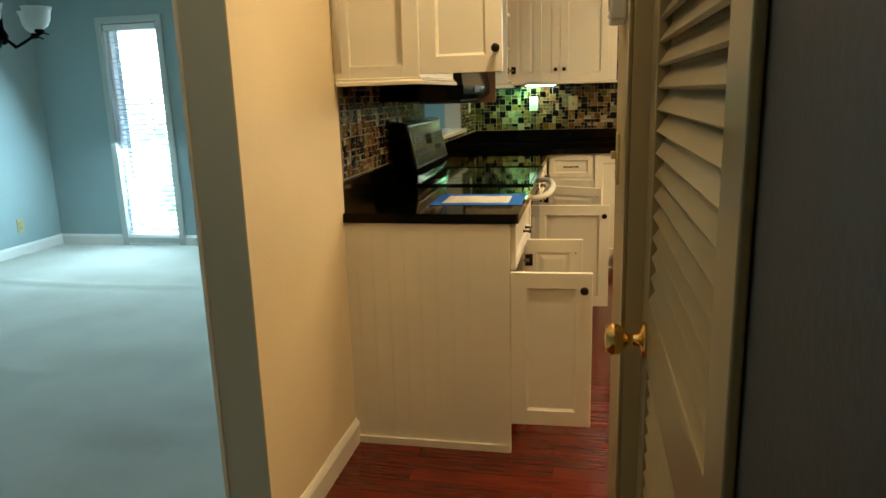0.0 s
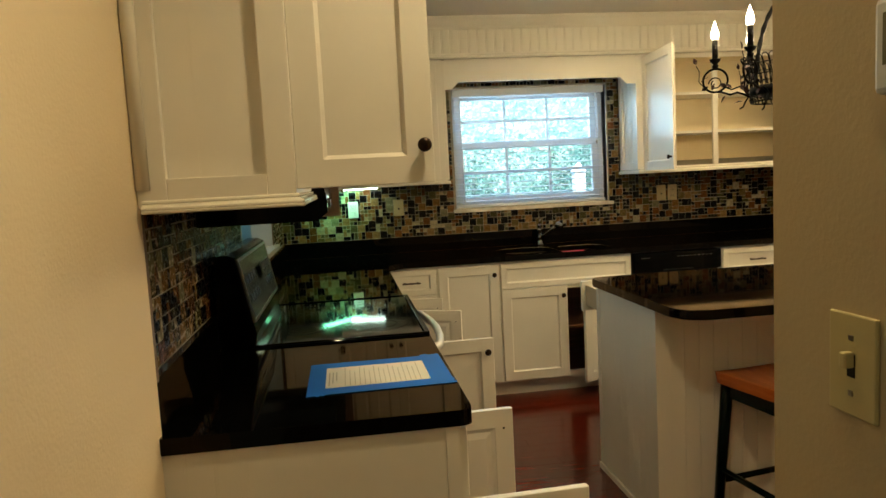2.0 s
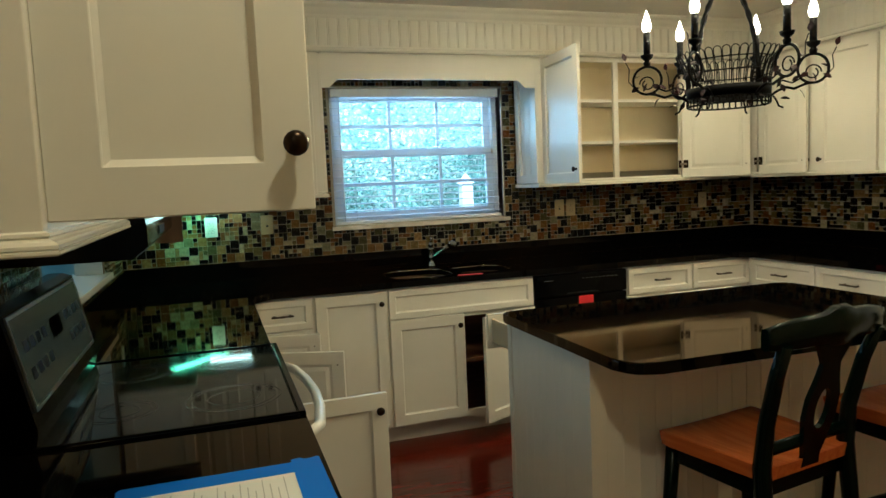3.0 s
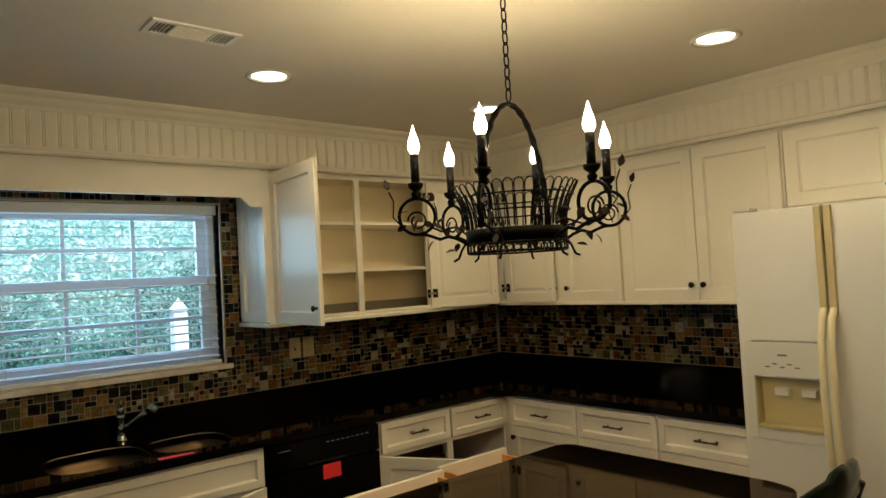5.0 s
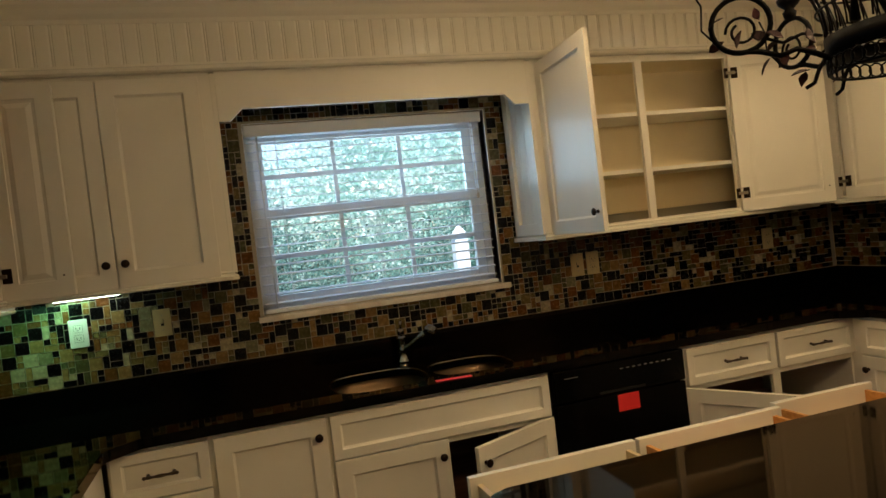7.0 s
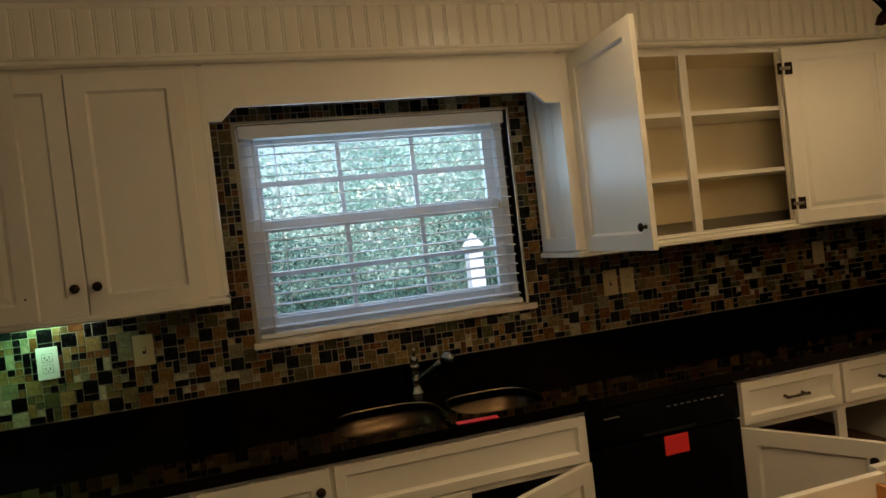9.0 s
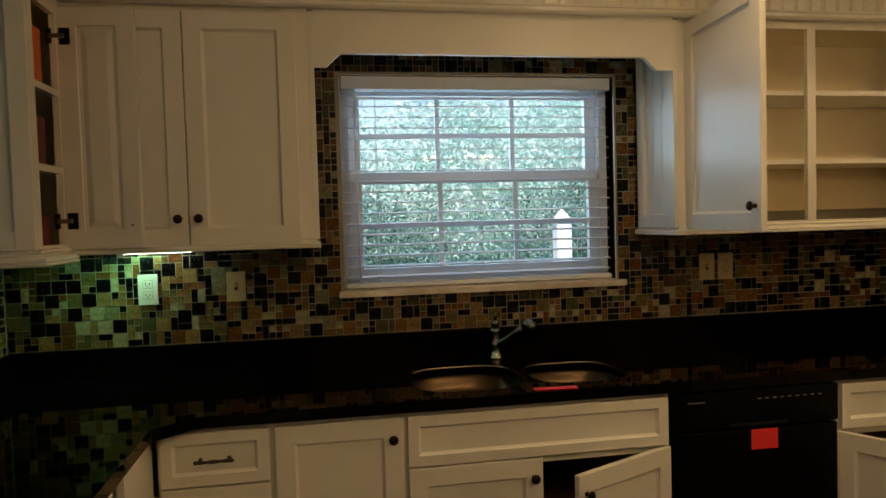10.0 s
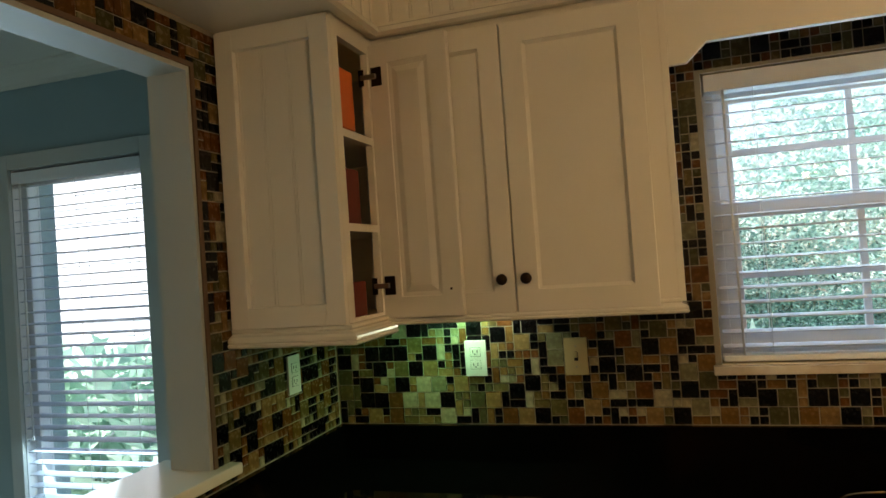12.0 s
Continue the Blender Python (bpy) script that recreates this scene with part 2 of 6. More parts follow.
def leaf_material(name, c1, c2):
    m = mat(name, c1, 0.6, spec=0.2)
    n, l, b = nodes_of(m)
    g, r = n.new("ShaderNodeNewGeometry"), n.new("ShaderNodeValToRGB")
    r.color_ramp.elements[0].color, r.color_ramp.elements[1].color = (*c1, 1), (*c2, 1)
    # Noise lightens and darkens whole clumps: sun and shade put into the leaf colour.
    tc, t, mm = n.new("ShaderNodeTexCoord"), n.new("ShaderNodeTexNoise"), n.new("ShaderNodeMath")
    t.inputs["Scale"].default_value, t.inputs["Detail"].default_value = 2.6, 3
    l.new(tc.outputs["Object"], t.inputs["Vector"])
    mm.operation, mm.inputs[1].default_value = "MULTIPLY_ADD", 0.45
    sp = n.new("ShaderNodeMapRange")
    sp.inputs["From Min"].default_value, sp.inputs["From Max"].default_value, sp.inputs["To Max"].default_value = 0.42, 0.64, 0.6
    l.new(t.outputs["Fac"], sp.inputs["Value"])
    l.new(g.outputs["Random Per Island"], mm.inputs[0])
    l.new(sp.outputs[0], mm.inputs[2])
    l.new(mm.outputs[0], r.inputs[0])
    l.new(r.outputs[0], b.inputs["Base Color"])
    tr, mx, out = n.new("ShaderNodeBsdfTranslucent"), n.new("ShaderNodeMixShader"), n["Material Output"]
    l.new(r.outputs[0], tr.inputs["Color"])
    mx.inputs[0].default_value = 0.45
    l.new(b.outputs[0], mx.inputs[1])
    l.new(tr.outputs[0], mx.inputs[2])
    l.new(mx.outputs[0], out.inputs["Surface"])
    return m


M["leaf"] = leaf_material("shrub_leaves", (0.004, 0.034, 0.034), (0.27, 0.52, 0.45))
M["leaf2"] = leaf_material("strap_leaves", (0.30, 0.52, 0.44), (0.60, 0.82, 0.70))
# Near-white leaf colour holds the glare over the far trees.
M["leafpale"] = leaf_material("far_leaves_glare", (0.34, 0.62, 0.54), (0.95, 1.0, 0.97))
M["hedgeback"] = mat("dark_hedge_backing", (0.02, 0.05, 0.04), 0.9, spec=0.1)
noisy(M["hedgeback"], coords(M["hedgeback"]), 24, (0.006, 0.03, 0.025), (0.07, 0.20, 0.15), 0.42, 0.62, 6)
glass = bpy.data.materials.new("window_glass")
glass.use_nodes = True
n_, l_ = glass.node_tree.nodes, glass.node_tree.links
gg, tt, mx = n_.new("ShaderNodeBsdfGlossy"), n_.new("ShaderNodeBsdfTransparent"), n_.new("ShaderNodeMixShader")
mx.inputs[0].default_value = 0.07
gg.inputs["Roughness"].default_value = 0.02
l_.new(tt.outputs[0], mx.inputs[1]), l_.new(gg.outputs[0], mx.inputs[2])
l_.new(mx.outputs[0], n_["Material Output"].inputs["Surface"])
M["glass"] = glass


# ---- mesh helpers ----
def box(bm, x0, x1, y0, y1, z0, z1, bevel=0.0, m=None):
    x0, x1, y0, y1, z0, z1 = min(x0, x1), max(x0, x1), min(y0, y1), max(y0, y1), min(z0, z1), max(z0, z1)
    vs = [bm.verts.new((x, y, z)) for x in (x0, x1) for y in (y0, y1) for z in (z0, z1)]
    fs = [bm.faces.new([vs[i] for i in q]) for q in ((0, 1, 3, 2), (4, 6, 7, 5), (0, 4, 5, 1), (2, 3, 7, 6), (0, 2, 6, 4), (1, 5, 7, 3))]
    if bevel:
        es = list({e for f in fs for e in f.edges})
        r = bmesh.ops.bevel(bm, geom=es, offset=bevel, segments=2, affect="EDGES", profile=0.5)
        vs = r["verts"]
    if m is not None:
        bmesh.ops.transform(bm, matrix=m, verts=vs)
    return vs


def lathe(bm, profile, seg=20, m=None):
    """A turned shape from (radius, z) pairs."""
    rings = []
    for r, z in profile:
        if r < 1e-6:
            rings.append([bm.verts.new((0, 0, z))])
        else:
            rings.append([bm.verts.new((r * math.cos(2 * math.pi * i / seg), r * math.sin(2 * math.pi * i / seg), z)) for i in range(seg)])
    for a, b in zip(rings, rings[1:]):
        for i in range(seg):
            j = (i + 1) % seg
            q = [a[i % len(a)], a[j % len(a)], b[j % len(b)], b[i % len(b)]]
            q = list(dict.fromkeys(q))
            if len(q) > 2:
                bm.faces.new(q)
    vs = [v for r in rings for v in r]
    for f in {f for v in vs for f in v.link_faces}:
        f.smooth = True
    if m is not None:
        bmesh.ops.transform(bm, matrix=m, verts=vs)
    return vs


def tube(bm, pts, r, seg=8, closed=False, flat=1.0):
    """A rod of radius r (a number or one per point) along points."""
    pts = [Vector(p) for p in pts]
    n = len(pts)
    rings, up = [], None
    for i, p in enumerate(pts):
        a = pts[(i - 1) % n] if closed or i else p
        b = pts[(i + 1) % n] if closed or i < n - 1 else p
        d = (b - a).normalized()
        if up is None:
            up = Vector((0, 0, 1)) if abs(d.z) < 0.9 else Vector((1, 0, 0))
        side = d.cross(up).normalized()
        up = side.cross(d).normalized()
        rr = r[i] if isinstance(r, (list, tuple)) else r
        rings.append([bm.verts.new(p + side * rr * math.cos(2 * math.pi * k / seg) + up * rr * flat * math.sin(2 * math.pi * k / seg)) for k in range(seg)])
    for i in range(n if closed else n - 1):
        a, b = rings[i], rings[(i + 1) % n]
        for k in range(seg):
            f = bm.faces.new((a[k], a[(k + 1) % seg], b[(k + 1) % seg], b[k]))
            f.smooth = True
    if not closed:
        bm.faces.new(rings[0][::-1])
        bm.faces.new(rings[-1])


def slab(bm, outline, z0, z1, bevel=0.0):
    """A plate with the outline given by (x, y) points, counter-clockwise."""
    lo = [bm.verts.new((x, y, z0)) for x, y in outline]
    hi = [bm.verts.new((x, y, z1)) for x, y in outline]
    fs = [bm.faces.new(lo[::-1]), bm.faces.new(hi)]
    n = len(outline)
    for i in range(n):
        fs.append(bm.faces.new((lo[i], lo[(i + 1) % n], hi[(i + 1) % n], hi[i])))
    if bevel:
        bmesh.ops.bevel(bm, geom=list(fs[0].edges) + list(fs[1].edges), offset=bevel, segments=2, affect="EDGES", profile=0.5)


def fillet(pts, radii, steps=6):
    """Rounds the corners of an outline."""
    out, n = [], len(pts)
    for i, (p, r) in enumerate(zip(pts, radii)):
        p, a, b = Vector(p), Vector(pts[i - 1]), Vector(pts[(i + 1) % n])
        if r <= 0:
            out.append(tuple(p))
            continue
        s, e = p + (a - p).normalized() * r, p + (b - p).normalized() * r
        for k in range(steps + 1):
            t = k / steps
            out.append(tuple(s * (1 - t) ** 2 + p * 2 * t * (1 - t) + e * t * t))
    return out


def part(name, bm, material, parent=None, label="", m=None, kind="", smooth=False):
    me = bpy.data.meshes.new(name)
    bmesh.ops.recalc_face_normals(bm, faces=bm.faces)
    bm.to_mesh(me)
    bm.free()
    me.materials.append(M[material] if isinstance(material, str) else material)
    if smooth:
        for p in me.polygons:
            p.use_smooth = True
    ob = new(name, me)
    ob.parent = parent
    if m is not None:
        ob.matrix_basis = m
    return tagged(ob, label, "", "", kind)


def thing(name, label, category, m=None, group=""):
    ob = new(name)
    ob.empty_display_size = 0.1
    if m is not None:
        ob.matrix_basis = m
    return tagged(ob, label, category, group)


def boxes(*rows, bevel=0.0):
    bm = bmesh.new()
    for r in rows:
        box(bm, *r, bevel=bevel)
    return bm


def plate(outline, holes, z0, z1):
    """A flat stone top with holes in it."""
    bm = bmesh.new()
    edges = []
    for ring in [outline] + holes:
        vs = [bm.verts.new((x, y, z1)) for x, y in ring]
        edges += [bm.edges.new((a, b)) for a, b in zip(vs, vs[1:] + vs[:1])]
    r = bmesh.ops.triangle_fill(bm, edges=edges, use_beauty=True)
    faces = [f for f in r["geom"] if isinstance(f, bmesh.types.BMFace)]
    ex = bmesh.ops.extrude_face_region(bm, geom=faces)
    bmesh.ops.translate(bm, verts=[v for v in ex["geom"] if isinstance(v, bmesh.types.BMVert)], vec=(0, 0, z0 - z1))
    return bm


def soften(bm, offset):
    """Chamfers every edge that turns more than half a right angle."""
    es = [e for e in bm.edges if len(e.link_faces) == 2 and e.calc_face_angle() > 0.8]
    bmesh.ops.bevel(bm, geom=es, offset=offset, segments=1, affect="EDGES")


# ---- large structure ----
def structure(name, bm, material, label=""):
    return part(name, bm, material, None, label, None, "structure")


WT, WK = 0.105, 0.03
PX0, PX1, PZ0, PZ1 = 6.0, 7.19, 1.075, 2.065
DWX, DWZ0, DWZ1 = -4.13, 0.07, 2.03
DW = ((-3.385, -2.845), (-1.40, -0.75))
WX0, WX1, WZ0, WZ1 = 1.215, 2.335, 1.195, 2.03
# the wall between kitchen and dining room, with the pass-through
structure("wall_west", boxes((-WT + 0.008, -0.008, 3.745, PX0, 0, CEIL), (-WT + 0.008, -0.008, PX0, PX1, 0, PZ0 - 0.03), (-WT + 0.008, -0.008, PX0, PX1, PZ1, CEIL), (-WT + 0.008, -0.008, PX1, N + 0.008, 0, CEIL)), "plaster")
structure("wall_west_dining_face", boxes((-WT, -WT + 0.008, 3.745, PX0, 0, CEIL), (-WT, -WT + 0.008, PX0, PX1, 0, PZ0 - 0.03), (-WT, -WT + 0.008, PX0, PX1, PZ1, CEIL), (-WT, -WT + 0.008, PX1, N, 0, CEIL)), "blue")
# Lighter grey than the dining blue: hall light on this end is in the colour.
structure("wall_west_end_face", boxes((-WT, WK - 0.004, 3.727, 3.745, 0, CEIL)), "lining", "grey-blue painted end of the wall between hall and dining room")
structure("wall_west_kitchen_face", boxes((-0.008, WK, 3.745, 4.483, 0, CEIL), (WK - 0.004, WK, 3.727, 3.745, 0, CEIL)), "cream")
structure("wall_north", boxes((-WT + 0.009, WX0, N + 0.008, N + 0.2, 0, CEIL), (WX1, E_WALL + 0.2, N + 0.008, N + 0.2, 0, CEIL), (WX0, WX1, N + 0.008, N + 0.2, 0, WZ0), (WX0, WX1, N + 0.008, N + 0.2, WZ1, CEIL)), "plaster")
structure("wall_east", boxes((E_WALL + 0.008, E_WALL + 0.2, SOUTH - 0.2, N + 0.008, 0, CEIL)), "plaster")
structure("floor_boards_base", boxes((0, E_WALL, SOUTH, N, -0.12, -0.015)), "subfloor")
structure("ceiling", boxes((-WT, E_WALL + 0.2, SOUTH - 0.2, N + 0.2, CEIL, CEIL + 0.12), (DWX - 0.2, -WT, SOUTH - 0.2, N + 0.2, CEIL, CEIL + 0.12)), "ceil")
HX, HY = 0.970, 3.866
DY0, DY1 = 2.485, 3.335
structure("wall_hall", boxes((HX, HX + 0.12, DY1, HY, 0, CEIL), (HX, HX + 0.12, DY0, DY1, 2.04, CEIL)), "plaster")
structure("wall_hall_return", boxes((HX, HX + 0.12, SOUTH, DY0, 0, CEIL)), "hallshade")
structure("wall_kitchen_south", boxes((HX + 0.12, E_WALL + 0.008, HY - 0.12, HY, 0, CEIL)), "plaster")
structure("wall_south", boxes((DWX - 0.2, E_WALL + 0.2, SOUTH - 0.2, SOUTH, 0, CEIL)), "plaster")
# dining room
bm = bmesh.new()
grid = {}
NX, NY = 83, 138
for i in range(NX + 1):
    for j in range(NY + 1):
        gx, gy = DWX - DWX * i / NX, SOUTH + (N - SOUTH) * j / NY
        ridge = 0.022 * math.exp(-((gy - 6.50 - 0.03 * math.sin(gx * 3)) / 0.035) ** 2) + 0.012 * math.exp(-((gy - 5.15 - 0.12 * gx - 0.04 * math.sin(gx * 5)) / 0.05) ** 2) * max(0, math.sin(gx * 2.1))
        ridge += 0.014 * max(0, noise.noise(Vector((gx * 1.1, gy * 2.6, 3.0)))) ** 1.5 * 1.6
        grid[i, j] = bm.verts.new((gx, gy, ridge - 0.004))
for i in range(NX):
    for j in range(NY):
        if grid[i + 1, j].co.x > -WT + 0.02 and grid[i, j].co.y > 3.74:
            continue
        bm.faces.new((grid[i, j], grid[i + 1, j], grid[i + 1, j + 1], grid[i, j + 1])).smooth = True
structure("carpet_floor", bm, "carpet", "pale wrinkled carpet")
structure("slab_under_carpet", boxes((DWX, 0.0, SOUTH, N, -0.12, -0.02)), "subfloor")
structure("wall_dining_west", boxes((DWX - 0.2, DWX, SOUTH - 0.2, N + 0.2, 0, CEIL)), "blue")
structure("wall_dining_north", boxes((DWX, DW[0][0], N, N + 0.2, 0, CEIL), (DW[0][1], DW[1][0], N, N + 0.2, 0, CEIL), (DW[1][1], -WT + 0.008, N, N + 0.2, 0, CEIL), *[(a, b, N, N + 0.2, z0, z1) for a, b in DW for z0, z1 in ((0, DWZ0), (DWZ1, CEIL))]), "blue")


def run(name, pts, prof, material, label=""):
    """Extrudes a profile of (out, up) pairs along a level path; out is to the right of the way."""
    bm = bmesh.new()
    n = len(pts)
    rings = []
    for i in range(n):
        p = Vector(pts[i][:2])
        d0 = (p - Vector(pts[i - 1][:2])).normalized() if i else None
        d1 = (Vector(pts[i + 1][:2]) - p).normalized() if i < n - 1 else None
        d0, d1 = d0 or d1, d1 or d0
        r0, r1 = Vector((d0.y, -d0.x)), Vector((d1.y, -d1.x))
        side = (r0 + r1).normalized()
        side = side / max(side.dot(r0), 0.2)
        rings.append([bm.verts.new((p.x + side.x * o, p.y + side.y * o, pts[i][2] + u)) for o, u in prof])
    k = len(prof)
    for a, b in zip(rings, rings[1:]):
        for j in range(k):
            bm.faces.new((a[j], a[(j + 1) % k], b[(j + 1) % k], b[j]))
    bm.faces.new(rings[0]), bm.faces.new(rings[-1][::-1])
    return structure(name, bm, material, label)


SX, SY, SE = 0.36, N - 0.36, E_WALL - 0.36
SOFF = 2.18
structure("soffit", boxes((0, SX, 4.483, N, SOFF, CEIL), (SX, SE, SY, N, SOFF, CEIL), (SE, E_WALL, HY, N, SOFF, CEIL)), "gloss")
# beadboard strips on the soffit
bb = structure("beadboard", boxes((SX, SX + 0.004, SY - 0.004, SY - 0.002, SOFF + 0.02, CEIL - 0.08)), "gloss", "cream gloss beadboard fascia above the cabinets")
BEAD = 0.058
bead_mesh = {}


def bead(key, rot, at):
    """One board of the fascia: a slightly bowed face, a groove, and a narrow round bead."""
    if key not in bead_mesh:
        b = bmesh.new()
        w = BEAD - 0.010
        prof = [(0.0, 0.001), (0.0018, 0.0046)] + [(0.0018 + (w - 0.0036) * k / 6, 0.0046 + 0.0009 * (1 - (k / 3 - 1) ** 2)) for k in range(1, 6)] + [(w - 0.0018, 0.0046), (w, 0.001)]
        prof += [(w + 0.005 - 0.0030 * math.cos(math.pi * k / 5), 0.001 + 0.0030 * math.sin(math.pi * k / 5)) for k in range(6)] + [(BEAD - 0.0006, 0.001)]
        lo, hi = [[b.verts.new((x, -y, z)) for x, y in prof] for z in (SOFF + 0.012, CEIL)]
        for k in range(len(prof) - 1):
            b.faces.new((lo[k], lo[k + 1], hi[k + 1], hi[k])).smooth = k > 1
        b.transform(rot)
        me = bpy.data.meshes.new("bead_board")
        b.to_mesh(me)
        b.free()
        me.materials.append(M["gloss"])
        bead_mesh[key] = me
    o = new("bead_board", bead_mesh[key])
    o.parent, o.location = bb, at


for k in range(int((SE - SX) / BEAD)):
    bead("north", Matrix(), (SX + k * BEAD, SY, 0))
for k in range(int((SY - 0.01 - 4.49) / BEAD)):
    bead("west", Matrix.Rotation(radians(90), 4, "Z"), (SX, 4.49 + k * BEAD, 0))
for k in range(int((SY - 0.01 - HY) / BEAD)):
    bead("east", Matrix.Rotation(radians(-90), 4, "Z"), (SE, SY - 0.01 - k * BEAD, 0))
CROWN = [(0, 0), (0.0, -0.075), (0.008, -0.075), (0.014, -0.06), (0.03, -0.045), (0.042, -0.028), (0.058, -0.018), (0.065, -0.008), (0.065, 0)]
run("crown_moulding", [(SX, 4.483, CEIL), (SX, SY, CEIL), (SE, SY, CEIL), (SE, HY, CEIL)], CROWN, "gloss")
LIGHTRAIL = [(-0.012, 0), (-0.012, 0.022), (0.006, 0.026), (0.012, 0.016), (0.022, 0.010), (0.022, -0.002), (0.010, -0.008), (-0.012, -0.008)]
run("soffit_base_moulding", [(SX - 0.002, 4.483, SOFF), (SX - 0.002, SY + 0.002, SOFF), (SE + 0.002, SY + 0.002, SOFF), (SE + 0.002, HY, SOFF)], [(o + 0.004, u) for o, u in LIGHTRAIL], "gloss")
BASEB = [(0, 0), (0.016, 0), (0.016, 0.075), (0.010, 0.088), (0.004, 0.098), (0, 0.098)]
run("baseboard", [(WK, 3.729, 0), (WK, 4.469, 0)], BASEB, "gloss", "cream painted baseboard")
run("baseboard", [(DWX, SOUTH, 0), (DWX, N, 0), (-WT, N, 0)], BASEB, "siding")
run("baseboard", [(-WT, N, 0), (-WT, 3.727, 0), (WK - 0.002, 3.727, 0)], BASEB, "blue")
run("crown_moulding_dining", [(DWX, SOUTH, CEIL), (DWX, N, CEIL), (-WT, N, CEIL), (-WT, 3.74, CEIL)], CROWN, "ceil")


# ---- cabinets ----
def knob(parent, x, z, y=-0.02, side=-1, material="bronze", size=0.9):
    bm = bmesh.new()
    lathe(bm, [(0.0, 0.0), (0.009, 0.0), (0.007, 0.006), (0.006, 0.012), (0.012, 0.016), (0.0165, 0.021), (0.0165, 0.025), (0.011, 0.030), (0, 0.032)], 14, Matrix.Translation((x, y, z)) @ Matrix.Rotation(radians(90 * -side), 4, "X") @ Matrix.Scale(size, 4))
    return part("knob", bm, material, parent, "round bronze knob")


def handle(parent, x, z, y=-0.02):
    bm = bmesh.new()
    for s in (-1, 1):
        lathe(bm, [(0, 0), (0.007, 0), (0.005, 0.008), (0.004, 0.022), (0.0, 0.024)], 8, Matrix.Translation((x + s * 0.04, y, z)) @ Matrix.Rotation(radians(90), 4, "X"))
    tube(bm, [(x - 0.056, y - 0.024, z), (x - 0.05, y - 0.026, z), (x - 0.045, y - 0.026, z), (x - 0.04, y - 0.026, z), (x - 0.02, y - 0.026, z), (x, y - 0.026, z), (x + 0.02, y - 0.026, z), (x + 0.04, y - 0.026, z), (x + 0.045, y - 0.026, z), (x + 0.05, y - 0.026, z), (x + 0.056, y - 0.024, z)],
         [0.003, 0.007, 0.004, 0.006, 0.004, 0.0065, 0.004, 0.006, 0.004, 0.007, 0.003], 8)
    return part("handle", bm, "darkmetal", parent, "turned dark bronze bar handle")


def frame_mesh(w, h, stile=0.058, t=0.02):
    """A door's frame, from x=0 to w and z=0 to h, its front at y=-t, its back at 0."""
    bm = plate([(0, 0), (w, 0), (w, h), (0, h)], [[(stile, stile), (stile, h - stile), (w - stile, h - stile), (w - stile, stile)]], 0, t)
    bmesh.ops.transform(bm, matrix=Matrix.Rotation(radians(90), 4, "X"), verts=bm.verts)
    soften(bm, 0.0016)
    return bm


def panel_mesh(w, h, stile=0.058, t=0.02, raised=True):
    """The sunk panel in a frame: a sloped moulding in front, a raised field behind."""
    bm = bmesh.new()
    s, g = stile - 0.001, 0.008

    def ring(i, y):
        return [bm.verts.new(p) for p in ((s + i, y, s + i), (w - s - i, y, s + i), (w - s - i, y, h - s - i), (s + i, y, h - s - i))]

    rings = [ring(0, -t + 0.005), ring(g, -t + 0.0115)]
    back = [ring(0, -0.004), ring(0.012, -0.006)]
    if raised and w > 2 * s + 0.06 and h > 2 * s + 0.06:
        back += [ring(0.030, -0.0005)]
    for seq in (rings, back):
        for a, b_ in zip(seq, seq[1:]):
            for i in range(4):
                bm.faces.new((a[i], a[(i + 1) % 4], b_[(i + 1) % 4], b_[i]))
        bm.faces.new(seq[-1])
    for i in range(4):
        bm.faces.new((rings[0][i], rings[0][(i + 1) % 4], back[0][(i + 1) % 4], back[0][i]))
    return bm


def door(cab, x0, x1, z0, z1, hinge="L", angle=0.0, knob_z=None, label="", knob_on=True, mat_="cab", inset=0.03):
    """A door hung on the left or right of its opening; angle in degrees open."""
    w, h = x1 - x0, z1 - z0
    bm, pm = frame_mesh(w, h), panel_mesh(w, h)
    off = -0.024 if angle > 120 else 0
    if hinge == "L":
        m = pose(x0, off, z0, 0, 0, -angle)
    else:
        for q in (bm, pm):
            bmesh.ops.translate(q, verts=q.verts, vec=(-w, 0, 0))
        m = pose(x1, off, z0, 0, 0, angle)
    d = part("door", bm, mat_, cab, label or ("open white framed cabinet door" if angle > 3 else ""), m)
    part("door_panel", pm, mat_, d)
    s = 1 if hinge == "L" else -1
    if knob_on:
        knob(d, s * (w - inset), (knob_z - z0) if knob_z is not None else h / 2)
    if angle > 3:
        zz = (knob_z - z0) if knob_z is not None else h / 2
        part("screw", boxes((s * (w - 0.033), s * (w - 0.027), 0.0, 0.0016, zz - 0.003, zz + 0.003)), "bronze", d)
    if angle > 3:
        for hz in (0.09, h - 0.09):
            bm = boxes((s * 0.008, s * 0.040, 0.0, 0.005, hz - 0.026, hz + 0.026), bevel=0.0015)
            hg = part("hinge", bm, "bronze", d, "dark metal cup hinge")
            part("hinge_arm", boxes((s * -0.022, s * 0.026, 0.005, 0.015, hz - 0.007, hz + 0.007), bevel=0.002), "nickel", hg)
            part("hinge_plate", boxes((s * -0.028, s * -0.010, 0.002, 0.012, hz - 0.024, hz + 0.024), bevel=0.002), "bronze", hg)
    return d


def drawer_front(cab, x0, x1, z0, z1, with_handle=True):
    w, h = x1 - x0, z1 - z0
    d = part("drawer", frame_mesh(w, h, 0.034), "cab", cab, "", pose(x0, 0, z0))
    part("drawer_panel", panel_mesh(w, h, 0.034, raised=False), "cab", d)
    if with_handle:
        handle(d, w / 2, h / 2)
    return d


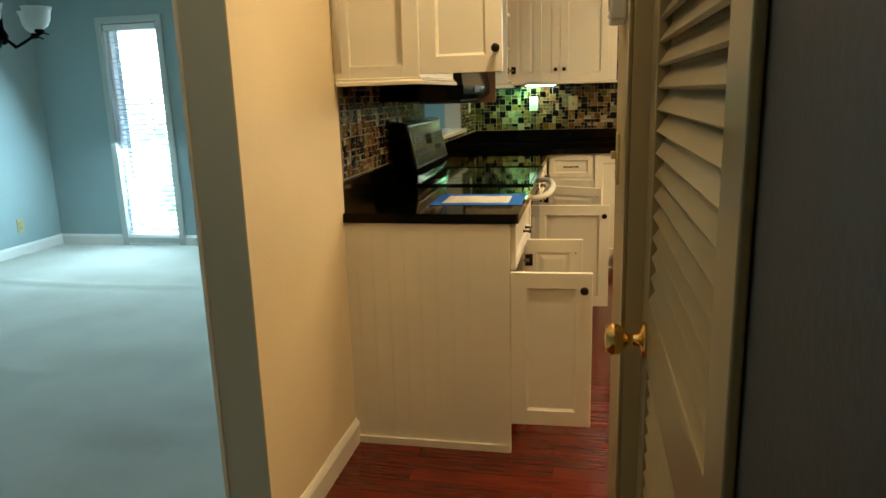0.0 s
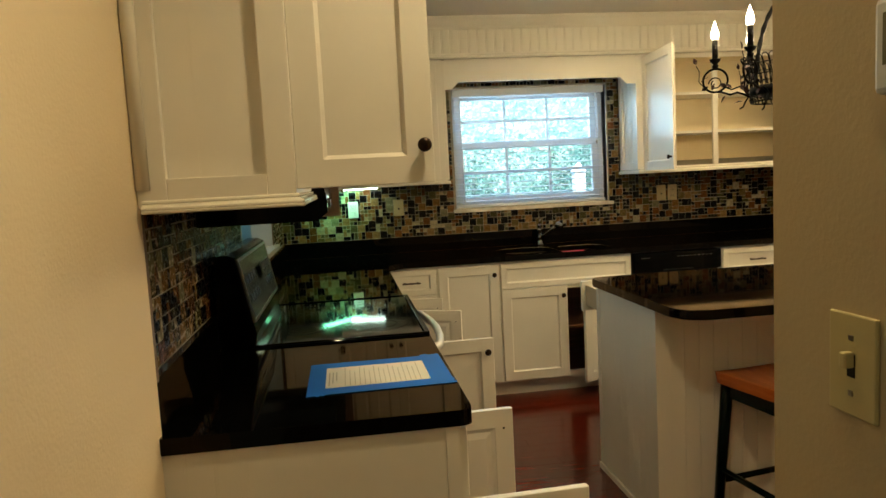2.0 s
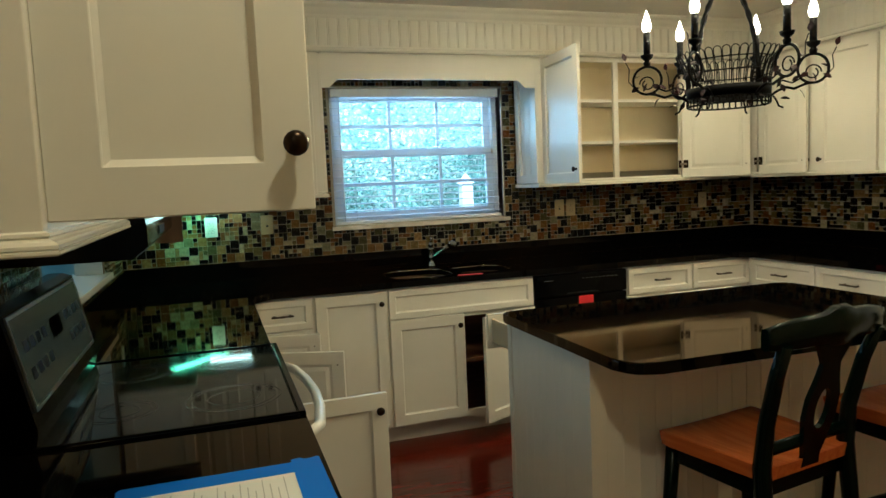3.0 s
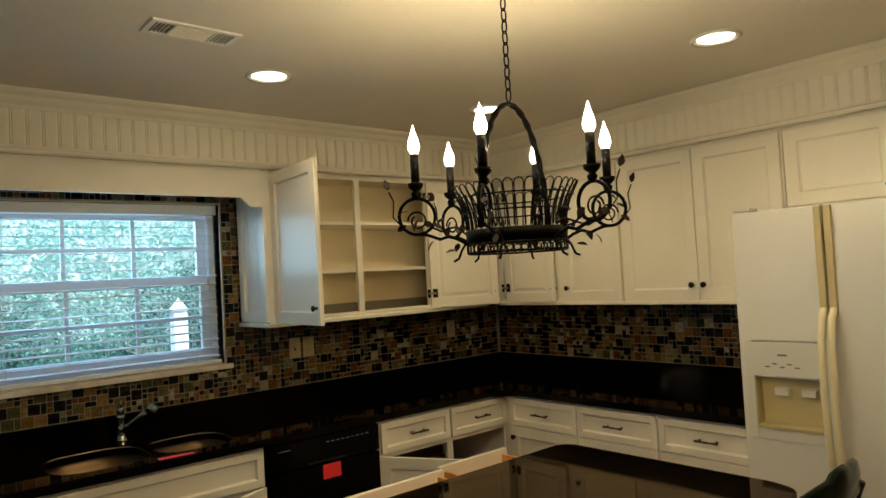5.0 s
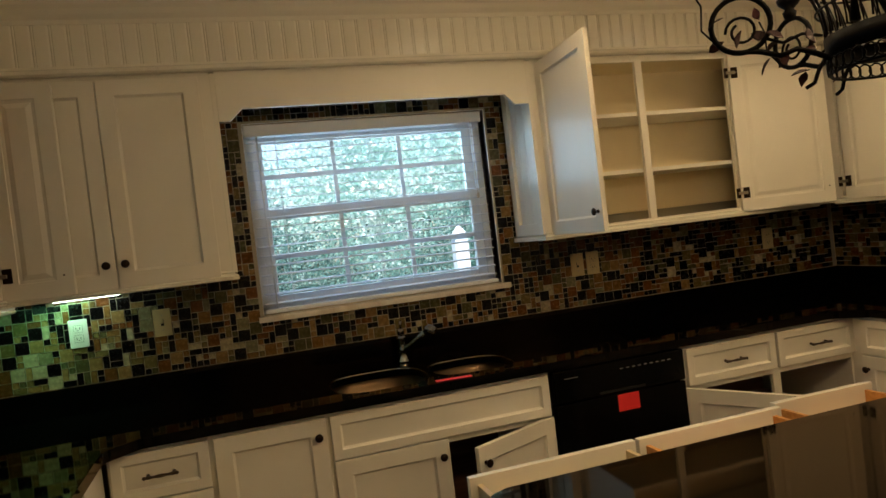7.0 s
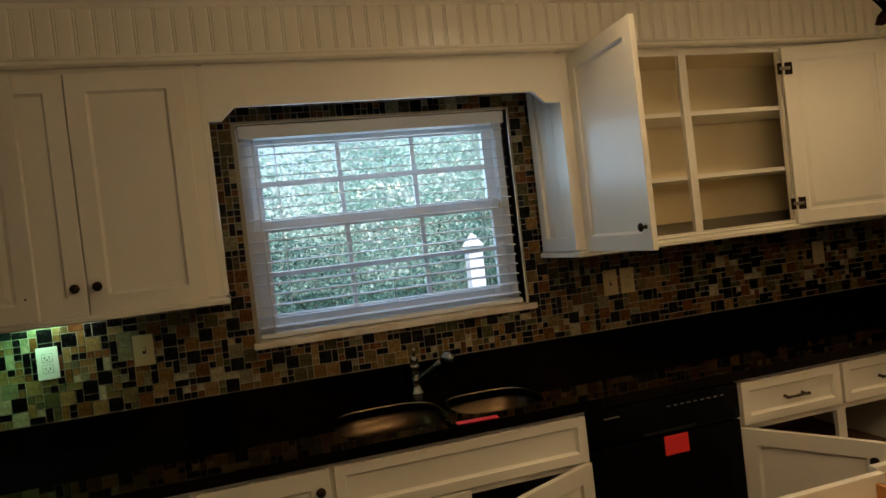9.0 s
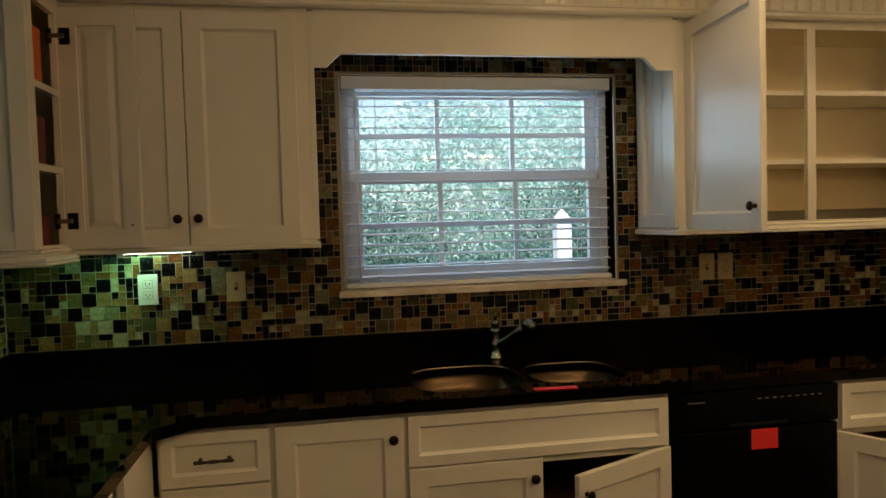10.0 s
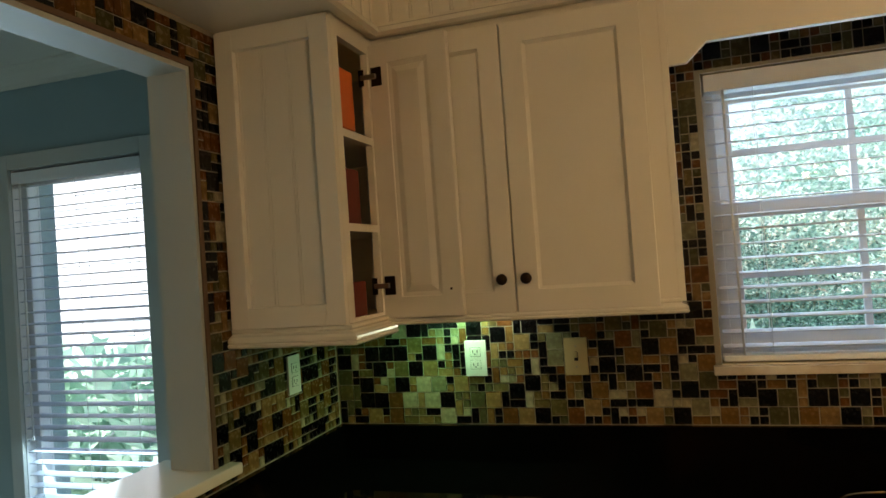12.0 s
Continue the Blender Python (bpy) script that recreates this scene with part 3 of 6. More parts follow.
def cabinet(name, label, m, w, z0, z1, depth, columns, shelves=(), toe=0.0, group="", inside="cabin", mat_="cab", gap=0.0, top=True):
    """Local x along the front, y into the wall. columns: (x0, x1, [(z0, z1), ...]) of openings in the face frame."""
    cab = thing(name, label, "cabinet", m, group)
    f = 0.019
    rows = []
    x = 0.0
    for cx0, cx1, opens in columns:
        rows.append((x, cx0, 0, f, z0 + toe, z1))
        z = z0 + toe
        for o0, o1 in opens:
            rows.append((cx0, cx1, 0, f, z, o0))
            z = o1
        rows.append((cx0, cx1, 0, f, z, z1))
        x = cx1
    rows.append((x, w, 0, f, z0 + toe, z1))
    rows = [r for r in rows if r[1] - r[0] > 1e-4 and r[5] - r[4] > 1e-4]
    part("face_frame", boxes(*rows), mat_, cab)
    part("side_panel", boxes((0, 0.018, f, depth, z0 + toe, z1)), mat_, cab)
    part("side_panel", boxes((w - 0.018, w, f, depth, z0 + toe, z1)), mat_, cab)
    if top:
        part("carcass_top", boxes((0.018, w - 0.018, f, depth, z1 - 0.018, z1)), inside, cab)
    part("carcass_bottom", boxes((0.018, w - 0.018, f, depth, z0 + toe, z0 + toe + 0.018)), inside, cab)
    part("carcass_back", boxes((0.018, w - 0.018, depth - 0.008, depth, z0 + toe + 0.018 + gap, z1 - 0.018)), inside, cab)
    if toe:
        part("toe_kick", boxes((0, w, 0.07, 0.085, z0, z0 + toe)), mat_, cab)
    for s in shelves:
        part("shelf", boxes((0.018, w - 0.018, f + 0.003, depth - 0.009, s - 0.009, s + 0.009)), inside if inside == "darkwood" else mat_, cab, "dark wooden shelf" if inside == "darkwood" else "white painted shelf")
    return cab


UB, UT, UD = 1.385, SOFF, 0.325
FN = N - 0.335


def bead_panel(parent, y0, y1, x0, x1, z0, z1, axis="x", frame=0.05, grooves=True):
    """A beadboard panel in a frame on the side of a cabinet."""
    rows = [(x0, x1, y0, y0 + frame, z0, z1), (x0, x1, y1 - frame, y1, z0, z1), (x0, x1, y0 + frame, y1 - frame, z0, z0 + frame), (x0, x1, y0 + frame, y1 - frame, z1 - frame, z1)]
    y = y0 + frame
    while y < y1 - frame - 0.005:
        rows.append((x0 + (x1 - x0) * 0.0, x0 + (x1 - x0) * 0.45, y + 0.002, min(y + 0.044, y1 - frame), z0 + frame, z1 - frame))
        y += 0.046
    return rows


def side_dressing(cab, y0, y1, z0, z1, at, out, frame=0.052, pitch=0.074, groove=0.008, deep=0.002):
    """Frame and beads on a side at local x = at, facing out (+1 or -1)."""
    a, b, c = at, at + out * 0.018, at + out * deep
    rows = [(a, b, y0, y0 + frame, z0, z1), (a, b, y1 - frame, y1, z0, z1), (a, b, y0 + frame, y1 - frame, z0, z0 + frame), (a, b, y0 + frame, y1 - frame, z1 - frame, z1)]
    fr = part("side_frame", boxes(*rows, bevel=0.0015), "cab", cab, "white framed beadboard side")
    y = y0 + frame
    while y < y1 - frame - 0.004:
        e = min(y + pitch, y1 - frame)
        part("bead_board", boxes((a, c, y + 0.25 * groove, max(e - groove, y + 0.003), z0 + frame, z1 - frame), (a, c, max(e - 0.75 * groove, y + 0.0035), e, z0 + frame, z1 - frame)), "cab", fr)
        y += pitch


def light_rail(cab, path, z, k=1.0):
    prof = [(-0.014, 0.028), (0.003, 0.028), (0.008, 0.0255), (0.009, 0.021), (0.006, 0.0175), (0.010, 0.015), (0.017, 0.0125), (0.0215, 0.008), (0.022, 0.003), (0.0195, 0.001), (0.023, -0.001), (0.023, -0.005), (0.019, -0.008), (-0.014, -0.008)]
    prof = [(o * k, u * k) for o, u in prof]
    bm = bmesh.new()
    rings = []
    n = len(path)
    for i in range(n):
        p = Vector(path[i])
        d0 = (p - Vector(path[i - 1])).normalized() if i else None
        d1 = (Vector(path[i + 1]) - p).normalized() if i < n - 1 else None
        d0, d1 = d0 or d1, d1 or d0
        r0, r1 = Vector((d0.y, -d0.x)), Vector((d1.y, -d1.x))
        s = (r0 + r1).normalized()
        s = s / max(s.dot(r0), 0.2)
        rings.append([bm.verts.new((p.x + s.x * o, p.y + s.y * o, z + u)) for o, u in prof])
    for a, b in zip(rings, rings[1:]):
        for j in range(len(prof)):
            bm.faces.new((a[j], a[(j + 1) % len(prof)], b[(j + 1) % len(prof)], b[j]))
    bm.faces.new(rings[0]), bm.faces.new(rings[-1][::-1])
    part("bottom_moulding", bm, "gloss", cab)


# north wall, left of the window
X0 = 0.335
c = cabinet("wall_cabinet", "white two-door wall cabinet beside the kitchen window, doors shut", pose(X0, FN, 0), 1.105 - X0, UB, UT, UD, [(0.04, 0.36, [(UB + 0.03, UT - 0.04)]), (0.39, 0.72, [(UB + 0.03, UT - 0.04)])])
door(c, 0.012, 0.370, UB + 0.012, 2.155, "L", 0, 1.485)
door(c, 0.374, 0.728, UB + 0.012, 2.155, "R", 0, 1.485)
side_dressing(c, 0.0, UD - 0.02, UB + 0.02, UT - 0.01, 1.105 - X0, 1)
light_rail(c, [(0, 0), (1.105 - X0, 0), (1.105 - X0, UD)], UB)
# north end of the west wall, its narrow door open
YW = 7.30
c = cabinet("wall_cabinet", "white corner wall cabinet beside the pass-through with its narrow door open", pose(0.335, YW, 0, 0, 0, 90), N - YW, UB, UT, 0.33, [(0.035, 0.215, [(UB + 0.03, UB + 0.25), (UB + 0.27, UB + 0.49), (UB + 0.51, UT - 0.05)])], (UB + 0.26, UB + 0.50))
door(c, -0.01, 0.225, UB + 0.012, 2.155, "R", 84, 1.47, knob_on=False)
side_dressing(c, 0.0, 0.325, UB + 0.02, UT - 0.01, 0, -1)
light_rail(c, [(0.0, 0.33), (0.0, 0.0), (0.24, 0)], UB - 0.018, 1.4)
west_corner = c
# valance over the window
bm = bmesh.new()
ol = [(1.1235, 1.985), (1.165, 1.985), (1.213, 2.03), (2.309, 2.03), (2.357, 1.985), (2.4215, 1.985), (2.4215, SOFF), (1.1235, SOFF)]
slab(bm, [(x, z) for x, z in ol], 0, 0.02)
v_ = part("window_valance", bm, "cab", thing("valance", "white scalloped valance board above the kitchen window", "valance", pose(0, FN + 0.019, 0)), "", Matrix.Rotation(radians(90), 4, "X"))
# north wall, right of the window: open shelves
XR = 2.44
c = cabinet("wall_cabinet", "white wall cabinet with both doors standing open and empty shelves", pose(XR, FN, 0), 4.05 - XR, UB, UT, UD, [(0.06, 0.535, [(UB + 0.035, UT - 0.035)]), (0.57, 1.035, [(UB + 0.035, UT - 0.035)])], (1.645, 1.908), gap=0.055)
door(c, 0.045, 0.548, UB + 0.012, 2.155, "L", 94, 1.475)
door(c, 0.556, 1.035, UB + 0.012, 2.155, "R", 168, 1.475)
side_dressing(c, 0.0, UD - 0.02, UB + 0.02, UT - 0.01, 0, -1)
light_rail(c, [(0, UD), (0, 0), (1.5, 0)], UB)
# east wall
FE = E_WALL - 0.335
c = cabinet("wall_cabinet", "white corner wall cabinet with one door open", pose(FE, N - 0.005, 0, 0, 0, -90), N - 0.005 - 6.56, UB, UT, UD, [(0.395, 0.44, [(UB + 0.03, UT - 0.04)]), (0.91, 1.27, [(UB + 0.03, UT - 0.04)])], (1.645, 1.908))
door(c, 0.02, 0.435, UB + 0.012, 2.155, "R", 177, 1.475)
door(c, 0.905, 1.305, UB + 0.012, 2.155, "R", 0, 1.475)
light_rail(c, [(0.36, 0), (1.315, 0)], UB)
c = cabinet("wall_cabinet", "white two-door wall cabinet beside the fridge, doors shut", pose(FE, 6.555, 0, 0, 0, -90), 0.875, UB, UT, UD, [(0.04, 0.42, [(UB + 0.03, UT - 0.04)]), (0.46, 0.84, [(UB + 0.03, UT - 0.04)])])
door(c, 0.008, 0.436, UB + 0.012, 2.155, "L", 0, 1.475)
door(c, 0.440, 0.868, UB + 0.012, 2.155, "R", 0, 1.475)
light_rail(c, [(0, 0), (0.875, 0)], UB)
c = cabinet("wall_cabinet", "short white two-door cabinet above the fridge", pose(FE, 5.675, 0, 0, 0, -90), 0.90, 1.80, UT, UD, [(0.04, 0.43, [(1.83, UT - 0.04)]), (0.47, 0.86, [(1.83, UT - 0.04)])])
door(c, 0.008, 0.448, 1.812, 2.155, "L", 0, 1.86)
door(c, 0.452, 0.892, 1.812, 2.155, "R", 0, 1.86)
# west wall, above the counter's near end
YS = 4.483
c = cabinet("wall_cabinet", "white wall cabinet at the kitchen entrance with its door open", pose(0.335, YS, 0, 0, 0, 90), 0.62, UB, UT, UD, [(0.035, 0.585, [(UB + 0.03, UT - 0.04)])], (1.645, 1.908))
door(c, 0.022, 0.306, UB + 0.012, 2.155, "L", 90, 1.474, inset=0.021)
side_dressing(c, 0.0, 0.334 - WK, UB - 0.011, UT - 0.01, 0, -1, 0.056, 0.13, 0.003, 0.0004)
bm = bmesh.new()
tube(bm, [(-0.019, 0.322 - WK, UB + 0.024), (-0.019, 0.322 - WK, UT - 0.004)], 0.014, 10)
part("scribe_moulding", bm, "gloss", c, "rounded upright moulding against the wall")
light_rail(c, [(-0.018, UD - WK), (-0.018, 0), (0.62, 0)], UB - 0.016, 0.72)
c = cabinet("wall_cabinet", "short white cabinet above the range hood", pose(0.335, YS + 0.625, 0, 0, 0, 90), 0.80, 1.55, UT, UD, [(0.04, 0.38, [(1.60, UT - 0.04)]), (0.42, 0.76, [(1.60, UT - 0.04)])])
door(c, 0.008, 0.395, 1.565, 2.155, "L", 0, 1.65)
door(c, 0.399, 0.790, 1.565, 2.155, "R", 0, 1.65)

# base cabinets
FB, CT, TOE = N - 0.625, 0.875, 0.10
DZ0, DZ1 = 0.705, 0.862


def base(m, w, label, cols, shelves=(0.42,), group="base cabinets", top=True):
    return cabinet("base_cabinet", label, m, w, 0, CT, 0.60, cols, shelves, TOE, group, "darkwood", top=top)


c = base(pose(0.64, FB, 0), 0.325, "white base cabinet with a drawer over a door", [(0.03, 0.295, [(TOE + 0.04, 0.68), (0.72, 0.85)])])
drawer_front(c, 0.01, 0.315, DZ0, DZ1)
door(c, 0.01, 0.315, TOE + 0.012, DZ0 - 0.006, "L", 0, 0.62)
c = base(pose(0.965, FB, 0), 0.395, "white base cabinet with one full-height door", [(0.03, 0.365, [(TOE + 0.04, 0.85)])])
door(c, 0.008, 0.387, TOE + 0.012, DZ1, "L", 0, 0.80)
c = base(pose(1.36, FB, 0), 0.87, "white sink cabinet with one of its doors ajar", [(0.03, 0.84, [(TOE + 0.04, 0.68)])], top=False)
drawer_front(c, 0.008, 0.862, DZ0, DZ1, False)
door(c, 0.008, 0.433, TOE + 0.012, DZ0 - 0.006, "L", 0, 0.64)
door(c, 0.437, 0.862, TOE + 0.012, DZ0 - 0.006, "R", 25, 0.64)
c = base(pose(2.85, FB, 0), 0.93, "white base cabinet with two drawers and its doors open", [(0.03, 0.455, [(TOE + 0.04, 0.68), (0.72, 0.85)]), (0.495, 0.90, [(TOE + 0.04, 0.68), (0.72, 0.85)])])
drawer_front(c, 0.01, 0.468, DZ0, DZ1)
drawer_front(c, 0.482, 0.915, DZ0, DZ1)
door(c, 0.01, 0.468, TOE + 0.012, DZ0 - 0.006, "L", 60, 0.64)
FBE = E_WALL - 0.625
c = base(pose(FBE, 7.20, 0, 0, 0, -90), 1.50, "white base cabinet with three drawers in a row", [(0.03, 0.45, [(TOE + 0.04, 0.68), (0.72, 0.85)]), (0.51, 0.93, [(TOE + 0.04, 0.68), (0.72, 0.85)]), (0.99, 1.46, [(TOE + 0.04, 0.68), (0.72, 0.85)])])
part("corner_stile", boxes((-0.0545, 0, 0, 0.019, TOE, CT)), "cab", c)
for i, (a, b) in enumerate(((0.01, 0.49), (0.50, 0.975), (0.985, 1.485))):
    drawer_front(c, a, b, DZ0, DZ1)
    door(c, a, b, TOE + 0.012, DZ0 - 0.006, "L" if i != 0 else "R", 0 if i else 0, 0.64)
# west run: cabinet at the entrance, range, cabinet beyond
FW = 0.625
c = base(pose(FW + 0.015, YS, 0, 0, 0, 90), 0.735, "white base cabinet at the kitchen entrance with its doors open", [(0.03, 0.53, [(TOE + 0.04, 0.68), (0.72, 0.85)]), (0.57, 0.705, [(TOE + 0.04, 0.68), (0.72, 0.85)])])
drawer_front(c, 0.01, 0.725, DZ0, DZ1)
door(c, 0.012, 0.302, TOE + 0.012, DZ0 - 0.006, "L", 88, 0.64)
door(c, 0.306, 0.560, TOE + 0.012, DZ0 - 0.006, "R", 92, 0.64, knob_on=False)
door(c, 0.566, 0.725, TOE + 0.012, DZ0 - 0.006, "L", 0, 0.64)
part("end_panel", boxes((-0.014, -0.001, 0.0, 0.61, 0.0, CT)), "cab", c, "cream beadboard end panel")
ends = part("end_rail", boxes((-0.026, -0.014, 0.0, 0.61, 0.0, 0.028), (-0.018, -0.014, 0.0, 0.03, 0.03, CT)), "cab", c)
x = 0.03
while x < 0.62:
    e = min(x + 0.06, 0.624)
    part("bead_board", boxes((-0.0147, -0.014, x + 0.001, e - 0.006, 0.03, CT), (-0.0147, -0.014, e - 0.005, e, 0.03, CT)), "cab", ends)
    x += 0.06
c = base(pose(FW, 5.985, 0, 0, 0, 90), 1.27, "white base cabinet past the range with doors open", [(0.03, 0.40, [(TOE + 0.04, 0.68), (0.72, 0.85)]), (0.44, 0.99, [(TOE + 0.04, 0.68), (0.72, 0.85)])])
drawer_front(c, 0.01, 0.42, DZ0, DZ1)
drawer_front(c, 0.43, 0.83, DZ0, DZ1)
door(c, 0.006, 0.420, TOE + 0.012, DZ0 - 0.006, "L", 88, 0.64)
door(c, 0.425, 0.84, TOE + 0.012, DZ0 - 0.006, "R", 68, 0.64, knob_on=False)
door(c, 0.845, 1.20, TOE + 0.012, DZ0 - 0.006, "R", 76, 0.64, knob_on=False)

# worktops
def oval(cx, cy, hx, hy, power=3.2, n=36):
    out = []
    for k in range(n):
        a = 2 * math.pi * k / n
        c, s = math.cos(a), math.sin(a)
        out.append((cx + hx * math.copysign(abs(c) ** (2 / power), c), cy + hy * math.copysign(abs(s) ** (2 / power), s)))
    return out


CX = 0.655
IY = N - 0.655
IE = E_WALL - 0.655
BOWLS = ((1.607, N - 0.385, 0.195, 0.195), (1.990, N - 0.400, 0.170, 0.165))
tagged(part("worktop", plate(fillet([(0.001, YS - 0.022), (CX + 0.016, YS - 0.022), (CX + 0.016, 5.213), (0.001, 5.213)], [0, 0.03, 0, 0]), [], CT + 0.002, 0.912), "granite", None, "polished black granite worktop beside the range"), category="worktop")
tagged(part("worktop", plate(fillet([(0.001, 5.987), (CX, 5.987), (CX, IY - 0.10), (CX + 0.10, IY), (IE - 0.10, IY), (IE, IY - 0.10), (IE, 5.70), (E_WALL - 0.001, 5.70), (E_WALL - 0.001, N - 0.001), (0.001, N - 0.001)], [0, 0, 0.03, 0.03, 0.03, 0.03, 0, 0, 0, 0]), [oval(*b) for b in BOWLS], CT + 0.002, 0.912), "granite", None, "long polished black granite worktop with a double sink set in it"), category="worktop")
structure("backsplash_upstand", boxes((0.001, 0.021, YS, 5.215, 0.913, 1.02), (0.001, 0.021, 5.985, N - 0.021, 0.913, 1.02), (0.001, E_WALL - 0.001, N - 0.021, N - 0.001, 0.913, 1.02), (E_WALL - 0.021, E_WALL - 0.001, 5.70, N - 0.021, 0.913, 1.02), bevel=0.001), "granite", "black granite upstand behind the worktop")

# island
IX0, IX1, IY0, IY1 = 1.54, 2.955, 5.225, 6.13
isl = thing("kitchen_island", "white beadboard kitchen island with drawers pulled out", "kitchen island", pose(IX0, IY0, 0))
bx0, bx1, by0, by1 = 0.03, 1.385, 0.27, 0.88
part("body", boxes((bx0, bx0 + 0.018, by0, by1, 0.0, CT), (bx1 - 0.018, bx1, by0, by1, 0, CT), (bx0 + 0.018, bx1 - 0.018, by0, by0 + 0.018, 0, CT), (bx0 + 0.018, bx1 - 0.018, by1 - 0.10, by1 - 0.085, 0, 0.1), (bx0 + 0.018, bx1 - 0.018, by0 + 0.018, by1, 0.10, 0.12)), "cab", isl)
bm = bmesh.new()
for r in ((bx0 - 0.008, bx0 + 0.05, by0 - 0.008, by0 + 0.05, 0, CT), (bx1 - 0.05, bx1 + 0.008, by0 - 0.008, by0 + 0.05, 0, CT), (bx0 - 0.008, bx0, by1 - 0.03, by1, 0, CT),
          (bx0 - 0.016, bx0 - 0.006, by0 - 0.016, by1, 0, 0.028), (bx0 - 0.016, bx1 + 0.016, by0 - 0.018, by0 - 0.008, 0, 0.028)):
    box(bm, *r, bevel=0.002)
cl = part("cladding_frame", bm, "cab", isl)
y = by0 + 0.05
while y < by1 - 0.03:
    part("bead_board", boxes((bx0 - 0.004, bx0, y + 0.001, min(y + 0.0595, by1 - 0.03), 0.03, CT - 0.002)), "cab", cl)
    y += 0.06
x = bx0 + 0.05
while x < bx1 - 0.05:
    part("bead_board", boxes((x + 0.001, min(x + 0.0595, bx1 - 0.05), by0 - 0.004, by0, 0.03, CT - 0.002)), "cab", cl)
    x += 0.06
part("back_frame", boxes((bx0, bx1, by1, by1 + 0.019, CT - 0.03, CT), (bx0, bx0 + 0.04, by1, by1 + 0.019, 0.1, CT - 0.03), (0.68, 0.72, by1, by1 + 0.019, 0.1, CT - 0.03), (bx1 - 0.04, bx1, by1, by1 + 0.019, 0.1, CT - 0.03)), "cab", isl)
for a, b, out in ((0.05, 0.52, 0.275), (0.53, 1.0, 0.275), (1.01, 1.38, 0.31)):
    yf = by1 + out
    d = part("drawer", boxes((a + 0.02, a + 0.032, by1 - 0.1, yf, 0.735, 0.835), (b - 0.032, b - 0.02, by1 - 0.1, yf, 0.735, 0.835), (a + 0.032, b - 0.032, by1 - 0.1, yf, 0.735, 0.745)), "palewood" if a < 0.1 else "pine", isl, "open pine drawer box")
    part("drawer_front", boxes((a, b, yf, yf + 0.02, 0.705, 0.855), bevel=0.002), "cab", d, "white painted drawer front")
bm = bmesh.new()
slab(bm, fillet([(IX0, IY0), (IX1, IY0), (IX1, IY1), (IX0, IY1)], [0.10, 0.10, 0.05, 0.05]), CT + 0.002, 0.912, 0.007)
tagged(part("island_worktop", bm, "granite", None, "polished black granite island top with rounded corners"), category="worktop")

# ---- kitchen window ----
win = thing("window", "white double-hung kitchen window with divided panes", "window", pose(0, 0, 0))
tagged(win, kind="structure")
win.name = "window_1"
WY = N + 0.10
part("window_frame", boxes((WX0, WX0 + 0.035, WY - 0.02, WY + 0.06, WZ0, WZ1), (WX1 - 0.035, WX1, WY - 0.02, WY + 0.06, WZ0, WZ1), (WX0 + 0.035, WX1 - 0.035, WY - 0.02, WY + 0.06, WZ0, WZ0 + 0.03), (WX0 + 0.035, WX1 - 0.035, WY - 0.02, WY + 0.06, WZ1 - 0.03, WZ1), bevel=0.002), "vinyl", win)
part("jamb_liner", boxes((WX0 - 0.002, WX0, N, WY + 0.06, WZ0, WZ1), (WX1, WX1 + 0.002, N, WY + 0.06, WZ0, WZ1), (WX0, WX1, N, WY + 0.06, WZ1, WZ1 + 0.002)), "vinyl", win)


def sash(name, parent, x0, x1, z0, z1, y, cols, rows, rail=0.045):
    s = part(name, boxes((x0, x0 + rail, y, y + 0.03, z0, z1), (x1 - rail, x1, y, y + 0.03, z0, z1), (x0 + rail, x1 - rail, y, y + 0.03, z0, z0 + rail), (x0 + rail, x1 - rail, y, y + 0.03, z1 - rail, z1), bevel=0.002), "vinyl", parent)
    for i in range(1, cols):
        xx = x0 + rail + (x1 - x0 - 2 * rail) * i / cols
        part("muntin", boxes((xx - 0.009, xx + 0.009, y + 0.006, y + 0.022, z0 + rail, z1 - rail)), "vinyl", s)
    for j in range(1, rows):
        zz = z0 + rail + (z1 - z0 - 2 * rail) * j / rows
        part("muntin", boxes((x0 + rail, x1 - rail, y + 0.007, y + 0.021, zz - 0.009, zz + 0.009)), "vinyl", s)
    p = part("pane", boxes((x0 + rail, x1 - rail, y + 0.013, y + 0.016, z0 + rail, z1 - rail)), "glass", s)
    p.visible_shadow = False
    return s


sash("lower_sash", win, WX0 + 0.035, WX1 - 0.035, WZ0 + 0.03, 1.655, WY - 0.015, 3, 2)
sash("upper_sash", win, WX0 + 0.035, WX1 - 0.035, 1.615, WZ1 - 0.03, WY + 0.02, 3, 2)
structure("window_sill", boxes((WX0 - 0.025, WX1 + 0.035, N - 0.03, N - 0.0005, WZ0 - 0.028, WZ0 - 0.003), (WX0, WX1, N, WY - 0.02, WZ0 - 0.02, WZ0 - 0.0005), bevel=0.002), "marble", "pale marble window sill")


